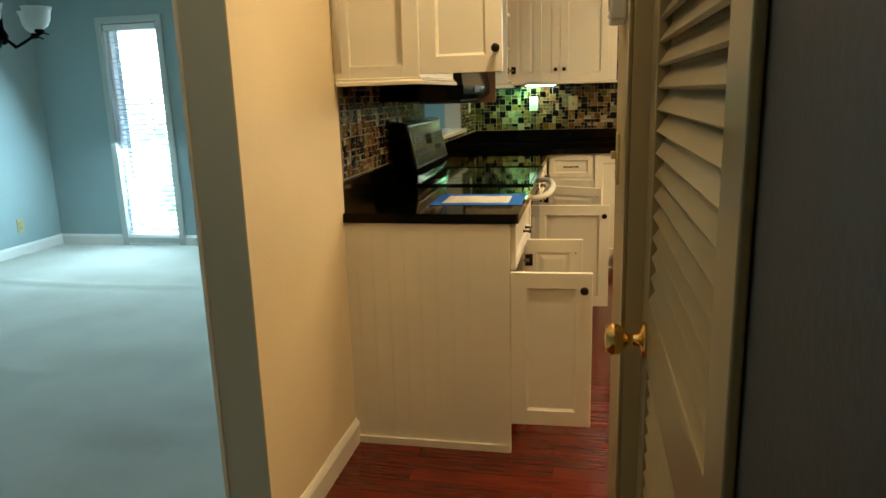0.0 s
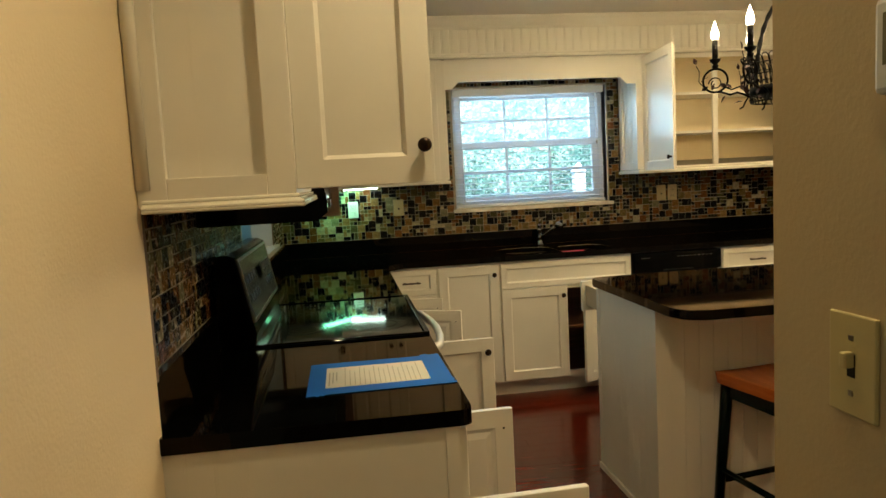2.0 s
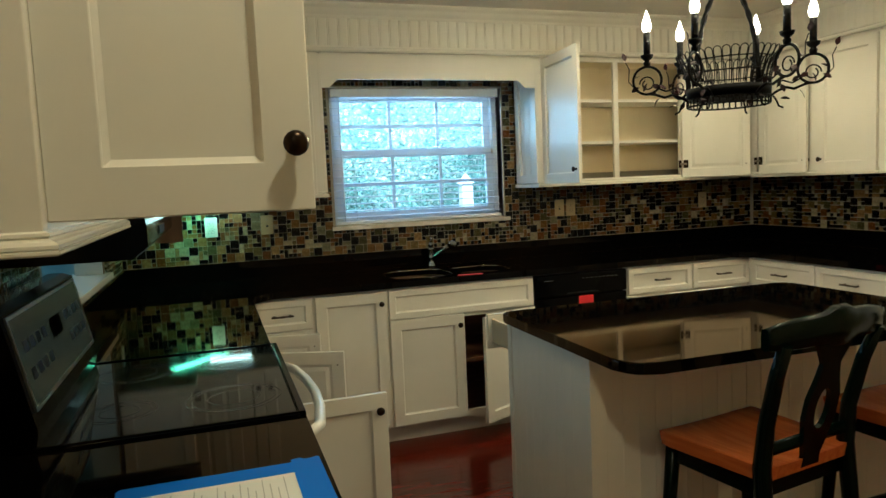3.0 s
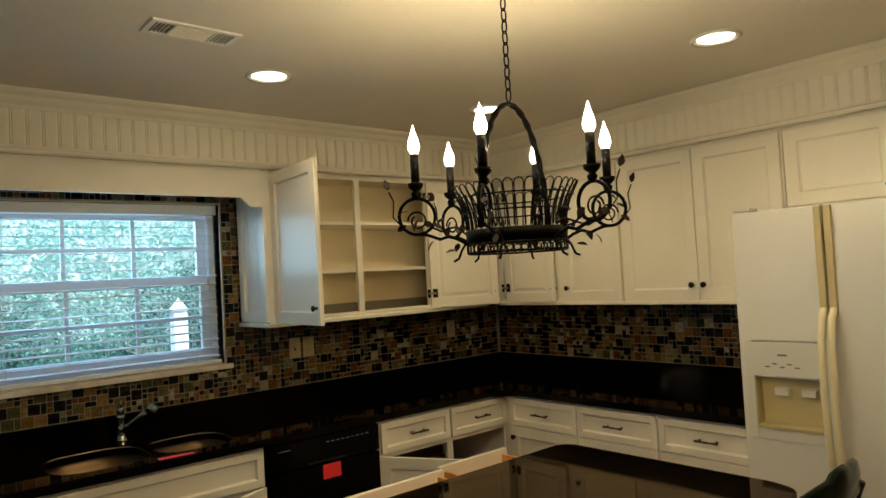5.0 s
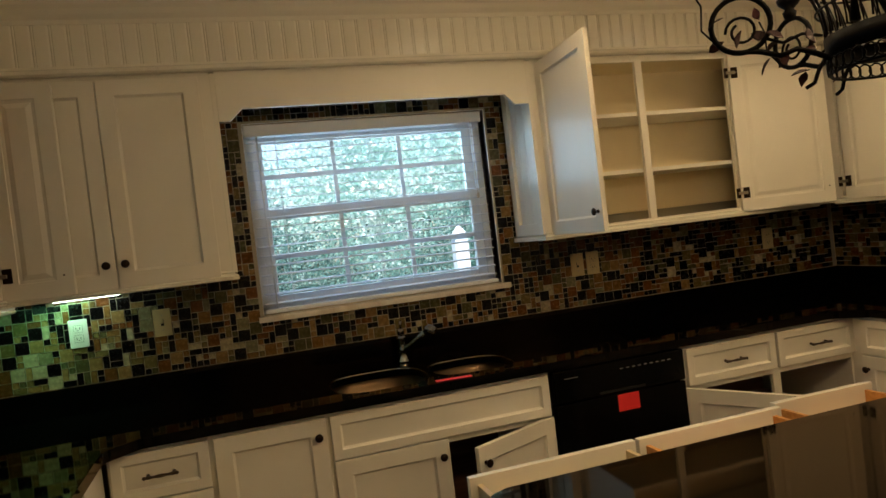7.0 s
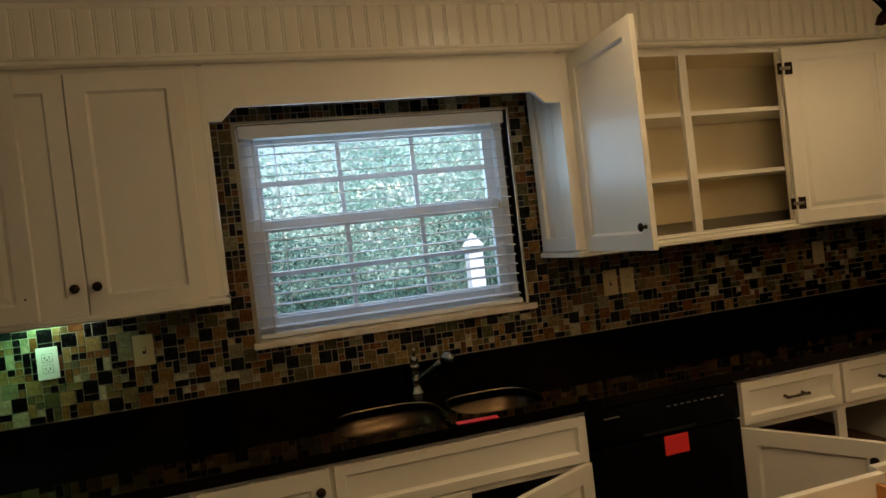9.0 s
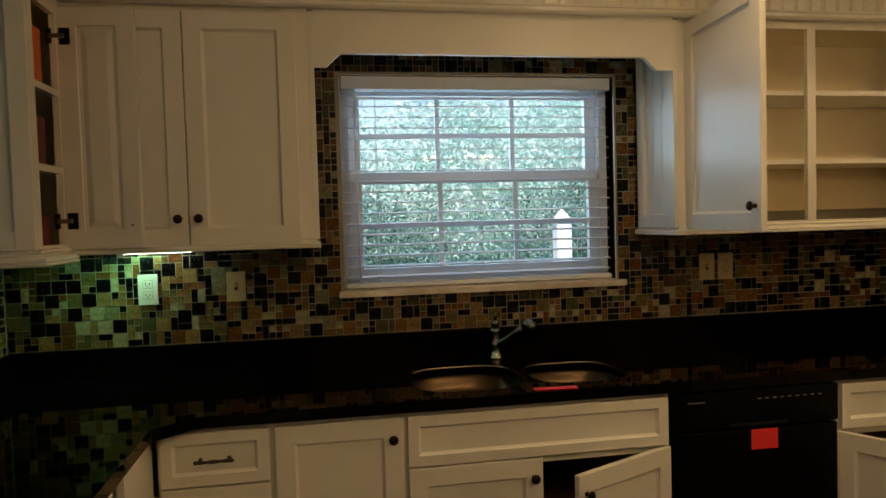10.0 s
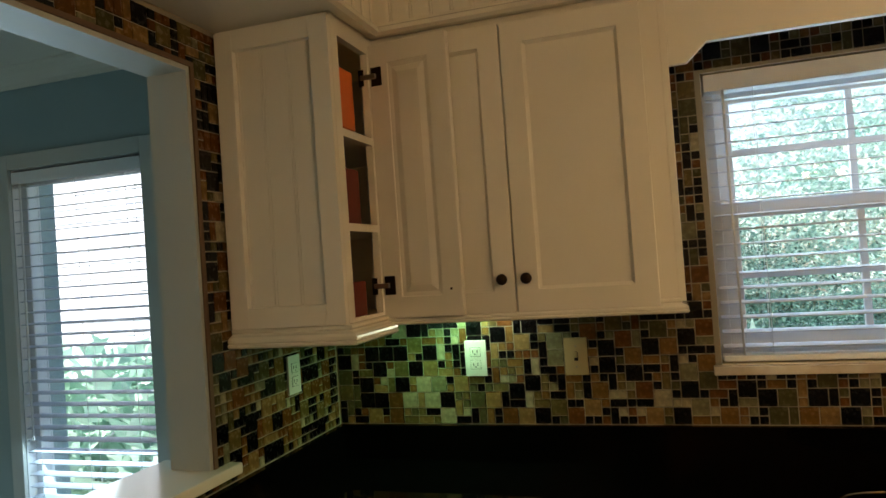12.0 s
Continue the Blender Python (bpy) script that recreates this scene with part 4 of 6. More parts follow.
def blind(x0, x1, z0, z1, y, pitch=0.042, depth=0.046, tilt=6, label=""):
    b = thing("window_blind", label, "blind", pose(x0, y, z0))
    w, h = x1 - x0, z1 - z0
    part("headrail", boxes((0, w, -0.03, 0.03, h - 0.05, h), bevel=0.003), "vinyl", b)
    part("bottom_rail", boxes((0, w, -0.026, 0.026, 0, 0.018), bevel=0.003), "vinyl", b)
    bm = bmesh.new()
    bx = [(-0.5, 0.0), (-0.25, 0.0009), (0, 0.0013), (0.25, 0.0009), (0.5, 0.0)]
    for (a, u), (c_, d) in zip(bx, bx[1:]):
        for zz in (0.0, 0.0030):
            bm.faces.new([bm.verts.new(p) for p in ((0.004, a * depth, u + zz), (w - 0.004, a * depth, u + zz), (w - 0.004, c_ * depth, d + zz), (0.004, c_ * depth, d + zz))])
    for a, u in (bx[0], bx[-1]):
        bm.faces.new([bm.verts.new(p) for p in ((0.004, a * depth, u), (w - 0.004, a * depth, u), (w - 0.004, a * depth, u + 0.0030), (0.004, a * depth, u + 0.0030))])
    bmesh.ops.remove_doubles(bm, verts=bm.verts, dist=1e-5)
    first = part("slat", bm, "slat", b, "", pose(0, 0, 0.04, tilt))
    z = 0.04 + pitch
    while z < h - 0.055:
        o = new("slat", first.data)
        o.parent, o.matrix_basis = b, pose(0, 0, z, tilt + random.uniform(-1.5, 1.5), random.uniform(-0.06, 0.06))
        z += pitch
    for k in (0.12, 0.5, 0.88):
        bm = bmesh.new()
        for yy in (-depth / 2 - 0.001, depth / 2 + 0.001):
            tube(bm, [(w * k, yy, 0.01), (w * k, yy, h - 0.03)], 0.0011, 5)
        part("ladder_cord", bm, "vinyl", b)
    bm = bmesh.new()
    tube(bm, [(0.055, -0.04, 0.02 if h < 1.2 else h * 0.45), (0.05, -0.038, h * 0.6), (0.05, -0.034, h - 0.05)], 0.004, 6)
    part("tilt_wand", bm, "vinyl", b)
    return b


M["slat"] = mat("blind_slat", (0.66, 0.70, 0.78), 0.45)
blind(WX0 + 0.005, WX1 - 0.012, WZ0 + 0.004, WZ1 - 0.004, N + 0.035, tilt=5, label="white slatted kitchen window blind let down, its slats level")
bm = bmesh.new()
lathe(bm, [(0, 0), (0.006, 0.004), (0.008, 0.018), (0.003, 0.03), (0, 0.03)], 8, Matrix.Translation((WX1 - 0.07, N + 0.003, 1.61)))
tube(bm, [(WX1 - 0.07, N + 0.004, 1.64), (WX1 - 0.07, N + 0.004, 1.98)], 0.0012, 5)
tagged(part("blind_cord", bm, "marble", None, "pull cord with a small tassel on the kitchen blind"), category="cord")

# ---- dining room windows ----
for k, (a, b_) in enumerate(DW):
    w = thing("window", "tall narrow white dining room window", "window")
    tagged(w, kind="structure")
    w.name = "window_%d" % (k + 2)
    part("casing", boxes((a - 0.06, a, N - 0.018, N - 0.001, 0.0, DWZ1 + 0.06), (b_, b_ + 0.06, N - 0.018, N - 0.001, 0.0, DWZ1 + 0.06), (a, b_, N - 0.018, N - 0.001, DWZ1, DWZ1 + 0.06), (a, b_, N - 0.018, N - 0.001, 0.02, DWZ0), bevel=0.002), "lining", w)
    part("jamb_liner", boxes((a - 0.001, a + 0.002, N, N + 0.04, DWZ0, DWZ1), (b_ - 0.002, b_ + 0.001, N, N + 0.04, DWZ0, DWZ1), (a, b_, N, N + 0.04, DWZ1 - 0.002, DWZ1)), "vinyl", w)
    part("window_frame", boxes((a, a + 0.03, N + 0.04, N + 0.1, DWZ0, DWZ1), (b_ - 0.03, b_, N + 0.04, N + 0.1, DWZ0, DWZ1), (a + 0.03, b_ - 0.03, N + 0.04, N + 0.1, DWZ0, DWZ0 + 0.03), (a + 0.03, b_ - 0.03, N + 0.04, N + 0.1, DWZ1 - 0.03, DWZ1)), "vinyl", w)
    p = part("pane", boxes((a + 0.03, b_ - 0.03, N + 0.075, N + 0.078, DWZ0 + 0.03, DWZ1 - 0.03)), "glass", w)
    p.visible_shadow = False
    blind(a + 0.008, b_ - 0.008, DWZ0 + 0.01, DWZ1 - 0.01, N + 0.02, 0.046, label="long white slatted blind let down in a dining room window")

# ---- pass-through ----
structure("pass_through_casing", boxes((-WT - 0.012, -0.002, PX1 - 0.012, PX1, PZ0, PZ1), (-WT - 0.012, -0.002, PX0, PX0 + 0.012, PZ0, PZ1), (-WT - 0.012, -0.002, PX0 + 0.012, PX1 - 0.012, PZ1 - 0.012, PZ1)), "lining", "grey-white painted lining of the pass-through")
structure("pass_through_shelf", boxes((-WT - 0.10, 0.034, PX0 - 0.02, PX1 + 0.07, PZ0 - 0.028, PZ0 - 0.0005), bevel=0.004), "gloss", "white painted shelf of the pass-through")
structure("tile_edge_strip", boxes((-0.001, 0.004, PX1 - 0.001, PX1 + 0.012, PZ0, PZ1 + 0.012), (-0.001, 0.004, PX0 - 0.012, PX1 - 0.001, PZ1, PZ1 + 0.012), (0.001, WK, YS + 0.001, YS + 0.018, 1.021, UB - 0.008)), "darkstrip", "brown wooden edge strip round the tiles")
structure("wall_end_trim", boxes((-WT - 0.006, -WT + 0.006, 3.721, 3.727, 0.1, CEIL - 0.08)), "siding")

# ---- sink, tap ----
sink = thing("kitchen_sink", "undermounted double-bowl stainless steel sink", "sink", pose(1.607, N - 0.385, 0.70))
for cx, cy, hx, hy in BOWLS:
    bm = bmesh.new()
    cx, cy = cx - 1.607, cy - (N - 0.385)
    rings = []
    for z, k in ((0.176, 1.06), (0.176, 1.012), (0.10, 1.0), (0.03, 0.97), (0.008, 0.88), (0.0, 0.70), (0.0, 0.12)):
        rings.append([bm.verts.new((x, y, z)) for x, y in oval(cx, cy, hx * k, hy * k)])
    for ra, rb in zip(rings, rings[1:]):
        for i in range(len(ra)):
            bm.faces.new((ra[i], ra[(i + 1) % len(ra)], rb[(i + 1) % len(ra)], rb[i])).smooth = True
    bm.faces.new(rings[-1])
    part("bowl", bm, "steel", sink)
    bm = bmesh.new()
    lathe(bm, [(0.0, 0.002), (0.03, 0.002), (0.042, 0.004), (0.045, 0.0015)], 20, Matrix.Translation((cx, cy, 0)))
    part("drain", bm, "nickel", sink)
for cx, cy, hx, hy in BOWLS:
    bm = bmesh.new()
    tube(bm, [(x - 1.607, y - (N - 0.385), 0.207) for x, y in oval(cx, cy, hx - 0.003, hy - 0.003)], 0.0028, 5, True)
    part("rim", bm, "rim", sink, "bright steel rim")
tap = thing("kitchen_tap", "chrome single-lever tap with a pull-out spout", "tap", pose(1.785, N - 0.095, 0.912))
bm = bmesh.new()
lathe(bm, [(0, 0), (0.028, 0), (0.028, 0.006), (0.020, 0.014), (0.019, 0.05), (0.021, 0.054), (0.018, 0.06), (0.019, 0.10), (0.021, 0.104), (0.021, 0.112), (0.016, 0.118), (0.0, 0.12)], 20)
part("body", bm, "chrome", tap)
bm = bmesh.new()
lathe(bm, [(0, 0.12), (0.015, 0.122), (0.017, 0.14), (0.011, 0.150), (0, 0.152)], 16)
tube(bm, [(0, 0, 0.14), (0.001, -0.006, 0.16), (0.002, -0.010, 0.185)], [0.006, 0.005, 0.007], 8)
part("lever", bm, "chrome", tap)
bm = bmesh.new()
tube(bm, [(0.0, 0, 0.045), (0.02, -0.022, 0.066), (0.065, -0.07, 0.108), (0.088, -0.095, 0.130)], [0.013, 0.012, 0.012, 0.013], 12)
part("spout", bm, "chrome", tap)
bm = bmesh.new()
tube(bm, [(0.088, -0.095, 0.130), (0.096, -0.104, 0.138), (0.104, -0.113, 0.143), (0.112, -0.122, 0.136), (0.114, -0.124, 0.122)], [0.015, 0.021, 0.024, 0.024, 0.019], 14)
part("spray_head", bm, "chrome", tap)
tagged(part("red_tag", boxes((0, 0.14, 0, 0.035, 0, 0.0012)), "red", None, "red paper tag lying on the worktop beside the sink", pose(1.775, N - 0.640, 0.9135, 0, 0, -4)), category="tag")

# ---- dishwasher ----
dw = thing("dishwasher", "black built-in dishwasher with a red tag stuck on its door", "dishwasher", pose(2.237, FB - 0.022, 0))
part("door", boxes((0.004, 0.604, 0, 0.03, 0.11, 0.735), bevel=0.004), "black", dw)
part("control_panel", boxes((0.004, 0.604, -0.004, 0.03, 0.742, 0.870), bevel=0.005), "black", dw)
part("handle_recess", boxes((0.20, 0.41, -0.006, -0.0045, 0.748, 0.758)), "matblack", dw)
part("button_row", boxes(*[(0.30 + i * 0.028, 0.314 + i * 0.028, -0.0055, -0.0030, 0.835, 0.839) for i in range(9)]), "ink", dw, "small grey control marks")
part("name_strip", boxes((0.05, 0.11, -0.0055, -0.0030, 0.835, 0.838)), "ink", dw)
part("toe_panel", boxes((0.004, 0.604, 0.06, 0.07, 0.0, 0.10)), "matblack", dw)
part("tub", boxes((0.01, 0.598, 0.03, 0.58, 0.02, 0.868)), "matblack", dw)
tagged(part("red_tag", boxes((0, 0.098, 0, 0.001, 0, 0.068)), "red", None, "red paper tag stuck on the dishwasher door", pose(2.515, FB - 0.0242, 0.665)), category="tag")

# ---- range and hood ----
rg = thing("range", "black electric range with a ceramic glass top", "range", pose(0.0, 5.217, 0))
part("body", boxes((0.022, 0.62, 0.0, 0.764, 0.0, 0.895)), "black", rg)
part("cooktop", boxes((0.10, 0.655, 0.0, 0.764, 0.897, 0.917), bevel=0.003), "glassblack", rg)
part("cooktop_trim", boxes((0.10, 0.672, -0.001, 0.008, 0.917, 0.921), (0.10, 0.672, 0.756, 0.765, 0.917, 0.921), (0.657, 0.672, -0.001, 0.765, 0.893, 0.9205), bevel=0.0015), "black", rg)
for bx_, by_, r_ in ((0.52, 0.20, 0.115), (0.52, 0.57, 0.085), (0.26, 0.20, 0.085), (0.26, 0.57, 0.105)):
    for rr in (r_, r_ - 0.012, r_ * 0.55):
        n, bm = 40, bmesh.new()
        ring = [[bm.verts.new((bx_ + q * math.cos(2 * math.pi * i / n), by_ + q * math.sin(2 * math.pi * i / n), 0.9176)) for i in range(n)] for q in (rr, rr - 0.003)]
        for i in range(n):
            bm.faces.new((ring[0][i], ring[0][(i + 1) % n], ring[1][(i + 1) % n], ring[1][i]))
        part("burner_ring", bm, "burner", rg, "faint grey burner rings")
bm = bmesh.new()
slab(bm, [(0.022, 0.897), (0.125, 0.897), (0.135, 0.955), (0.128, 0.985), (0.085, 1.195), (0.06, 1.205), (0.022, 1.205)], 0, 0.764)
bmesh.ops.transform(bm, matrix=Matrix(((1, 0, 0, 0), (0, 0, 1, 0), (0, 1, 0, 0), (0, 0, 0, 1))), verts=bm.verts)
part("backguard", bm, "black", rg)
tilt_ = math.degrees(math.atan2(0.043, 0.21))
panel = part("control_panel", boxes((0, 0.003, 0.03, 0.734, 0.012, 0.200), bevel=0.001), "display", rg, "grey control panel with a clock and touch pads", pose(0.1285, 0, 0.985, 0, -tilt_, 0))
part("panel_frame", boxes((0.0, 0.005, 0.022, 0.03, 0.004, 0.208), (0.0, 0.005, 0.734, 0.742, 0.004, 0.208), (0.0, 0.005, 0.03, 0.734, 0.200, 0.208), (0.0, 0.005, 0.03, 0.734, 0.004, 0.012)), "nickel", panel)
part("clock_display", boxes((0.003, 0.0030, 0.33, 0.45, 0.10, 0.15)), "glassblack", panel)
for i in range(4):
    for j in range(2):
        yy = 0.08 + i * 0.055 + (0.0 if j == 0 else 0.0)
        part("touch_pad", boxes((0.003, 0.0038, yy, yy + 0.035, 0.06 + j * 0.06, 0.085 + j * 0.06)), "matblack", panel)
        part("touch_pad", boxes((0.003, 0.0038, yy + 0.42, yy + 0.455, 0.06 + j * 0.06, 0.085 + j * 0.06)), "matblack", panel)
part("door", boxes((0.622, 0.652, 0.006, 0.758, 0.20, 0.80), bevel=0.004), "glassblack", rg)
part("vent_strip", boxes((0.622, 0.648, 0.006, 0.758, 0.806, 0.888), bevel=0.002), "black", rg)
bm = bmesh.new()
tube(bm, [(0.648, 0.05, 0.845), (0.69, 0.055, 0.85), (0.715, 0.10, 0.85), (0.735, 0.24, 0.85), (0.742, 0.382, 0.85), (0.735, 0.524, 0.85), (0.715, 0.664, 0.85), (0.69, 0.709, 0.85), (0.648, 0.714, 0.845)], 0.014, 10)
part("handle", bm, "fridge", rg, "bowed white oven handle")
part("storage_drawer", boxes((0.622, 0.65, 0.006, 0.758, 0.04, 0.19), bevel=0.004), "black", rg)
hd = thing("range_hood", "black under-cabinet range hood", "range hood", pose(0.003, 5.115, 1.345))
bm = bmesh.new()
slab(bm, [(0.0, -0.045), (0.345, -0.045), (0.375, -0.02), (0.375, 0.02), (0.34, 0.20), (0.0, 0.20)], 0, 0.865)
bmesh.ops.transform(bm, matrix=Matrix(((1, 0, 0, 0), (0, 0, 1, 0), (0, 1, 0, 0), (0, 0, 0, 1))), verts=bm.verts)
part("canopy", bm, "black", hd)
part("side_filler", boxes((0.0, 0.405, 0.868, 0.884, -0.07, 0.20)), "darkstrip", hd, "bare brown wood filler strip")
part("filter", boxes((0.05, 0.34, 0.12, 0.64, -0.051, -0.0455)), "matblack", hd)
part("switch_strip", boxes((0.3745, 0.378, 0.30, 0.46, -0.012, 0.008)), "matblack", hd)
# cabinets between hood and pass-through
# paper taped on the worktop
ps = thing("taped_notice", "white printed sheet stuck down with blue masking tape on the worktop", "notice", pose(0.315, 4.655, 0.9125, 0, 0, 0))
part("sheet", boxes((0.03, 0.31, 0.045, 0.245, 0.0006, 0.0012)), "paper", ps)
def tape_strip(x0, x1, y0, y1, z, seed):
    rn = random.Random(seed)
    along = x1 - x0 > y1 - y0
    k = 9
    pts = []
    for a, b, c, d in ((x0, y0, x1, y0), (x1, y0, x1, y1), (x1, y1, x0, y1), (x0, y1, x0, y0)):
        torn = (a == c) if along else (b == d)
        n = k if torn else 2
        for i in range(n):
            t = i / n
            px, py = a + (c - a) * t, b + (d - b) * t
            j = rn.uniform(-0.006, 0.006) if torn else 0
            pts.append((px + (j if along else 0), py + (0 if along else j)))
    bm = bmesh.new()
    slab(bm, pts, z, z + 0.0004)
    part("tape", bm, "tape", ps, "", Matrix.Rotation(rn.uniform(-0.02, 0.02), 4, "Z"))


tape_strip(0.0, 0.352, 0.0, 0.05, 0.0012, 1)
tape_strip(-0.004, 0.34, 0.238, 0.286, 0.0012, 2)
tape_strip(-0.005, 0.038, -0.006, 0.27, 0.0017, 3)
tape_strip(0.297, 0.350, 0.01, 0.292, 0.0017, 4)
part("print", boxes(*[(0.085 + i * 0.0125, 0.0868 + i * 0.0125, 0.06, 0.225 - 0.02 * (i % 3), 0.0012, 0.00135) for i in range(16)], *[(0.045 + i * 0.009, 0.048 + i * 0.009, 0.07 + 0.02 * i, 0.19, 0.0012, 0.00135) for i in range(3)]), "fadedink", ps, "grey lines of print")

# ---- outlets, switches ----
def outlet(m, label, mat_="white", toggles=False, kind_="outlet"):
    o = thing("wall_" + kind_, label, kind_, m)
    part("cover_plate", boxes((-0.035, 0.035, -0.006, 0, -0.057, 0.057), bevel=0.002), mat_, o)
    if toggles:
        part("toggle", boxes((-0.005, 0.005, -0.018, -0.006, -0.002, 0.016), bevel=0.002), mat_, o)
        part("slot", boxes((-0.006, 0.006, -0.0066, -0.0061, -0.013, 0.013)), "matblack", o)
        part("screw", boxes((-0.003, 0.003, -0.0075, -0.0061, 0.028, 0.034), (-0.003, 0.003, -0.0075, -0.0061, -0.034, -0.028)), "nickel", o)
    else:
        for s in (-1, 1):
            part("seam", boxes((-0.0172, 0.0172, -0.0063, -0.006, s * 0.02 - 0.0147, s * 0.02 + 0.0147)), "ink", o)
            r = part("receptacle", boxes((-0.016, 0.016, -0.008, -0.006, s * 0.02 - 0.0135, s * 0.02 + 0.0135), bevel=0.0009), mat_, o)
            part("slot", boxes((-0.0085, -0.0058, -0.0086, -0.008, s * 0.02 - 0.003, s * 0.02 + 0.006), (0.0058, 0.0085, -0.0086, -0.008, s * 0.02 - 0.003, s * 0.02 + 0.006), (-0.002, 0.002, -0.0086, -0.008, s * 0.02 - 0.009, s * 0.02 - 0.005)), "matblack", r)
    return o


outlet(pose(0.487, N, 1.230), "white double outlet on the tiled wall under the wall cabinet")
outlet(pose(0.803, N, 1.228), "almond switch plate on the tiled wall near the window", "ivory", True, "switch")
outlet(pose(2.745, N, 1.228), "almond switch plate on the tiled wall beside the window", "ivory", True, "switch")
outlet(pose(2.832, N, 1.228), "almond double outlet on the tiled wall beside the window", "ivory")
outlet(pose(3.92, N, 1.228), "almond double outlet on the tiled wall near the corner", "ivory")
outlet(pose(0.0, 7.585, 1.238, 0, 0, 90), "white double outlet on the tiled wall next to the pass-through")
outlet(pose(HX, 3.72, 1.174, 0, 0, -90), "ivory toggle switch on the tan hall wall", "almond", True, "switch")
outlet(pose(DWX, 7.39, 0.27, 0, 0, 90), "ivory outlet low on the dining room wall", "almond")
th = thing("thermostat", "white wall thermostat with a small grey screen", "thermostat", pose(HX, 3.60, 1.503, 0, 0, -90))
part("case", boxes((-0.062, 0.062, -0.032, 0, -0.045, 0.045), bevel=0.006), "white", th)
part("screen", boxes((-0.048, 0.012, -0.0335, -0.032, -0.018, 0.030)), "lcd", th)
for q in range(2):
    bm = bmesh.new()
    lathe(bm, [(0, 0), (0.0085, 0), (0.008, 0.003), (0, 0.004)], 12, Matrix.Translation((0.036, -0.032, 0.016 - q * 0.026)) @ Matrix.Rotation(radians(90), 4, "X"))
    part("button", bm, "nickel", th)
part("button", boxes((-0.03, -0.018, -0.0345, -0.032, -0.034, -0.028), (0.0, 0.012, -0.0345, -0.032, -0.034, -0.028)), "nickel", th)

# ---- hall door ----
hdoor = thing("door", "white louvred hall closet door with a brass knob", "door", pose(HX + 0.03, DY0 + 0.004, 0.008))
hdoor.name = "door_1"
tagged(hdoor, kind="structure")
dwid = DY1 - DY0 - 0.008
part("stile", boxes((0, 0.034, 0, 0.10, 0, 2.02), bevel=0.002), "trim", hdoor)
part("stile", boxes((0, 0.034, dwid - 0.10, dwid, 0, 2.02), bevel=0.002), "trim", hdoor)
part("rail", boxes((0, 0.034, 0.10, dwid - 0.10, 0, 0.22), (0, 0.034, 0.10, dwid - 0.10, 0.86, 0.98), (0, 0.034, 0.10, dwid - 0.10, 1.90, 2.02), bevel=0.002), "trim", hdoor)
bm = bmesh.new()
box(bm, -0.0035, 0.0035, 0.10, dwid - 0.10, -0.0225, 0.0225, 0.001)
bmesh.ops.rotate(bm, verts=bm.verts, matrix=Matrix.Rotation(radians(33), 3, "Y"), cent=(0, 0, 0))
first = None
for z in [0.238 + i * 0.034 for i in range(19)] + [0.998 + i * 0.034 for i in range(27)]:
    if z > 1.885:
        break
    if first is None:
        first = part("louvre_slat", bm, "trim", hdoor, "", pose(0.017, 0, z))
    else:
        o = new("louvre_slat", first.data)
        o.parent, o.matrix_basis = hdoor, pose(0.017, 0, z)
bm = bmesh.new()
Rm = Matrix.Translation((0, dwid - 0.072, 0.897)) @ Matrix.Rotation(radians(-90), 4, "Y")
lathe(bm, [(0, 0), (0.032, 0), (0.031, 0.004), (0.022, 0.008), (0.011, 0.010), (0.010, 0.028), (0.016, 0.034), (0.026, 0.044), (0.028, 0.056), (0.022, 0.066), (0.0, 0.069)], 20, Rm)
part("door_knob", bm, "brass", hdoor)
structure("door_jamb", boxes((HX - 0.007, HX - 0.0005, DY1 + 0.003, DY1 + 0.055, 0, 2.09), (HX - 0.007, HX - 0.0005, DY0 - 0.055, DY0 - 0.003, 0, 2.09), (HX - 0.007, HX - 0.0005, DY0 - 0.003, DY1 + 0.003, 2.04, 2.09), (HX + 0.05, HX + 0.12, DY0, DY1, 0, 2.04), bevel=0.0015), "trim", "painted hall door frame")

# ---- fridge ----
FX = 3.55
fg = thing("refrigerator", "white side-by-side refrigerator with yellowed handles and an ice dispenser", "refrigerator", pose(FX, 5.695, 0, 0, 0, -90))
part("cabinet_box", boxes((0.0, 0.91, 0.075, 0.80, 0.02, 1.765), bevel=0.004), "fridge", fg)
bm = plate([(0, 0.10), (0.343, 0.10), (0.343, 1.775), (0, 1.775)], [[(0.05, 0.905), (0.05, 1.265), (0.315, 1.265), (0.315, 0.905)]], -0.068, 0.0)
bmesh.ops.transform(bm, matrix=Matrix.Rotation(radians(90), 4, "X"), verts=bm.verts)
soften(bm, 0.004)
ld = part("freezer_door", bm, "fridge", fg)
part("dispenser_back", boxes((0.051, 0.314, 0.050, 0.068, 0.906, 1.12)), "fridge", ld)
part("control_housing", boxes((0.051, 0.314, 0.012, 0.068, 1.121, 1.264)), "fridge", ld)
part("dispenser_panel", boxes((0.02, 0.318, -0.006, 0.0, 1.13, 1.262), (0.02, 0.055, -0.006, 0.0, 0.885, 1.13), (0.305, 0.318, -0.006, 0.0, 0.885, 1.13), (0.055, 0.305, -0.006, 0.0, 0.885, 0.935), bevel=0.0015), "white", ld)
part("dispenser_recess", boxes((0.056, 0.309, 0.046, 0.0495, 0.94, 1.13), (0.056, 0.060, 0.0, 0.046, 0.94, 1.13), (0.305, 0.309, 0.0, 0.046, 0.94, 1.13)), "yellowed", ld, "yellowed dispenser recess")
part("drip_tray", boxes((0.058, 0.308, -0.014, 0.046, 0.928, 0.940), bevel=0.002), "yellowed", ld)
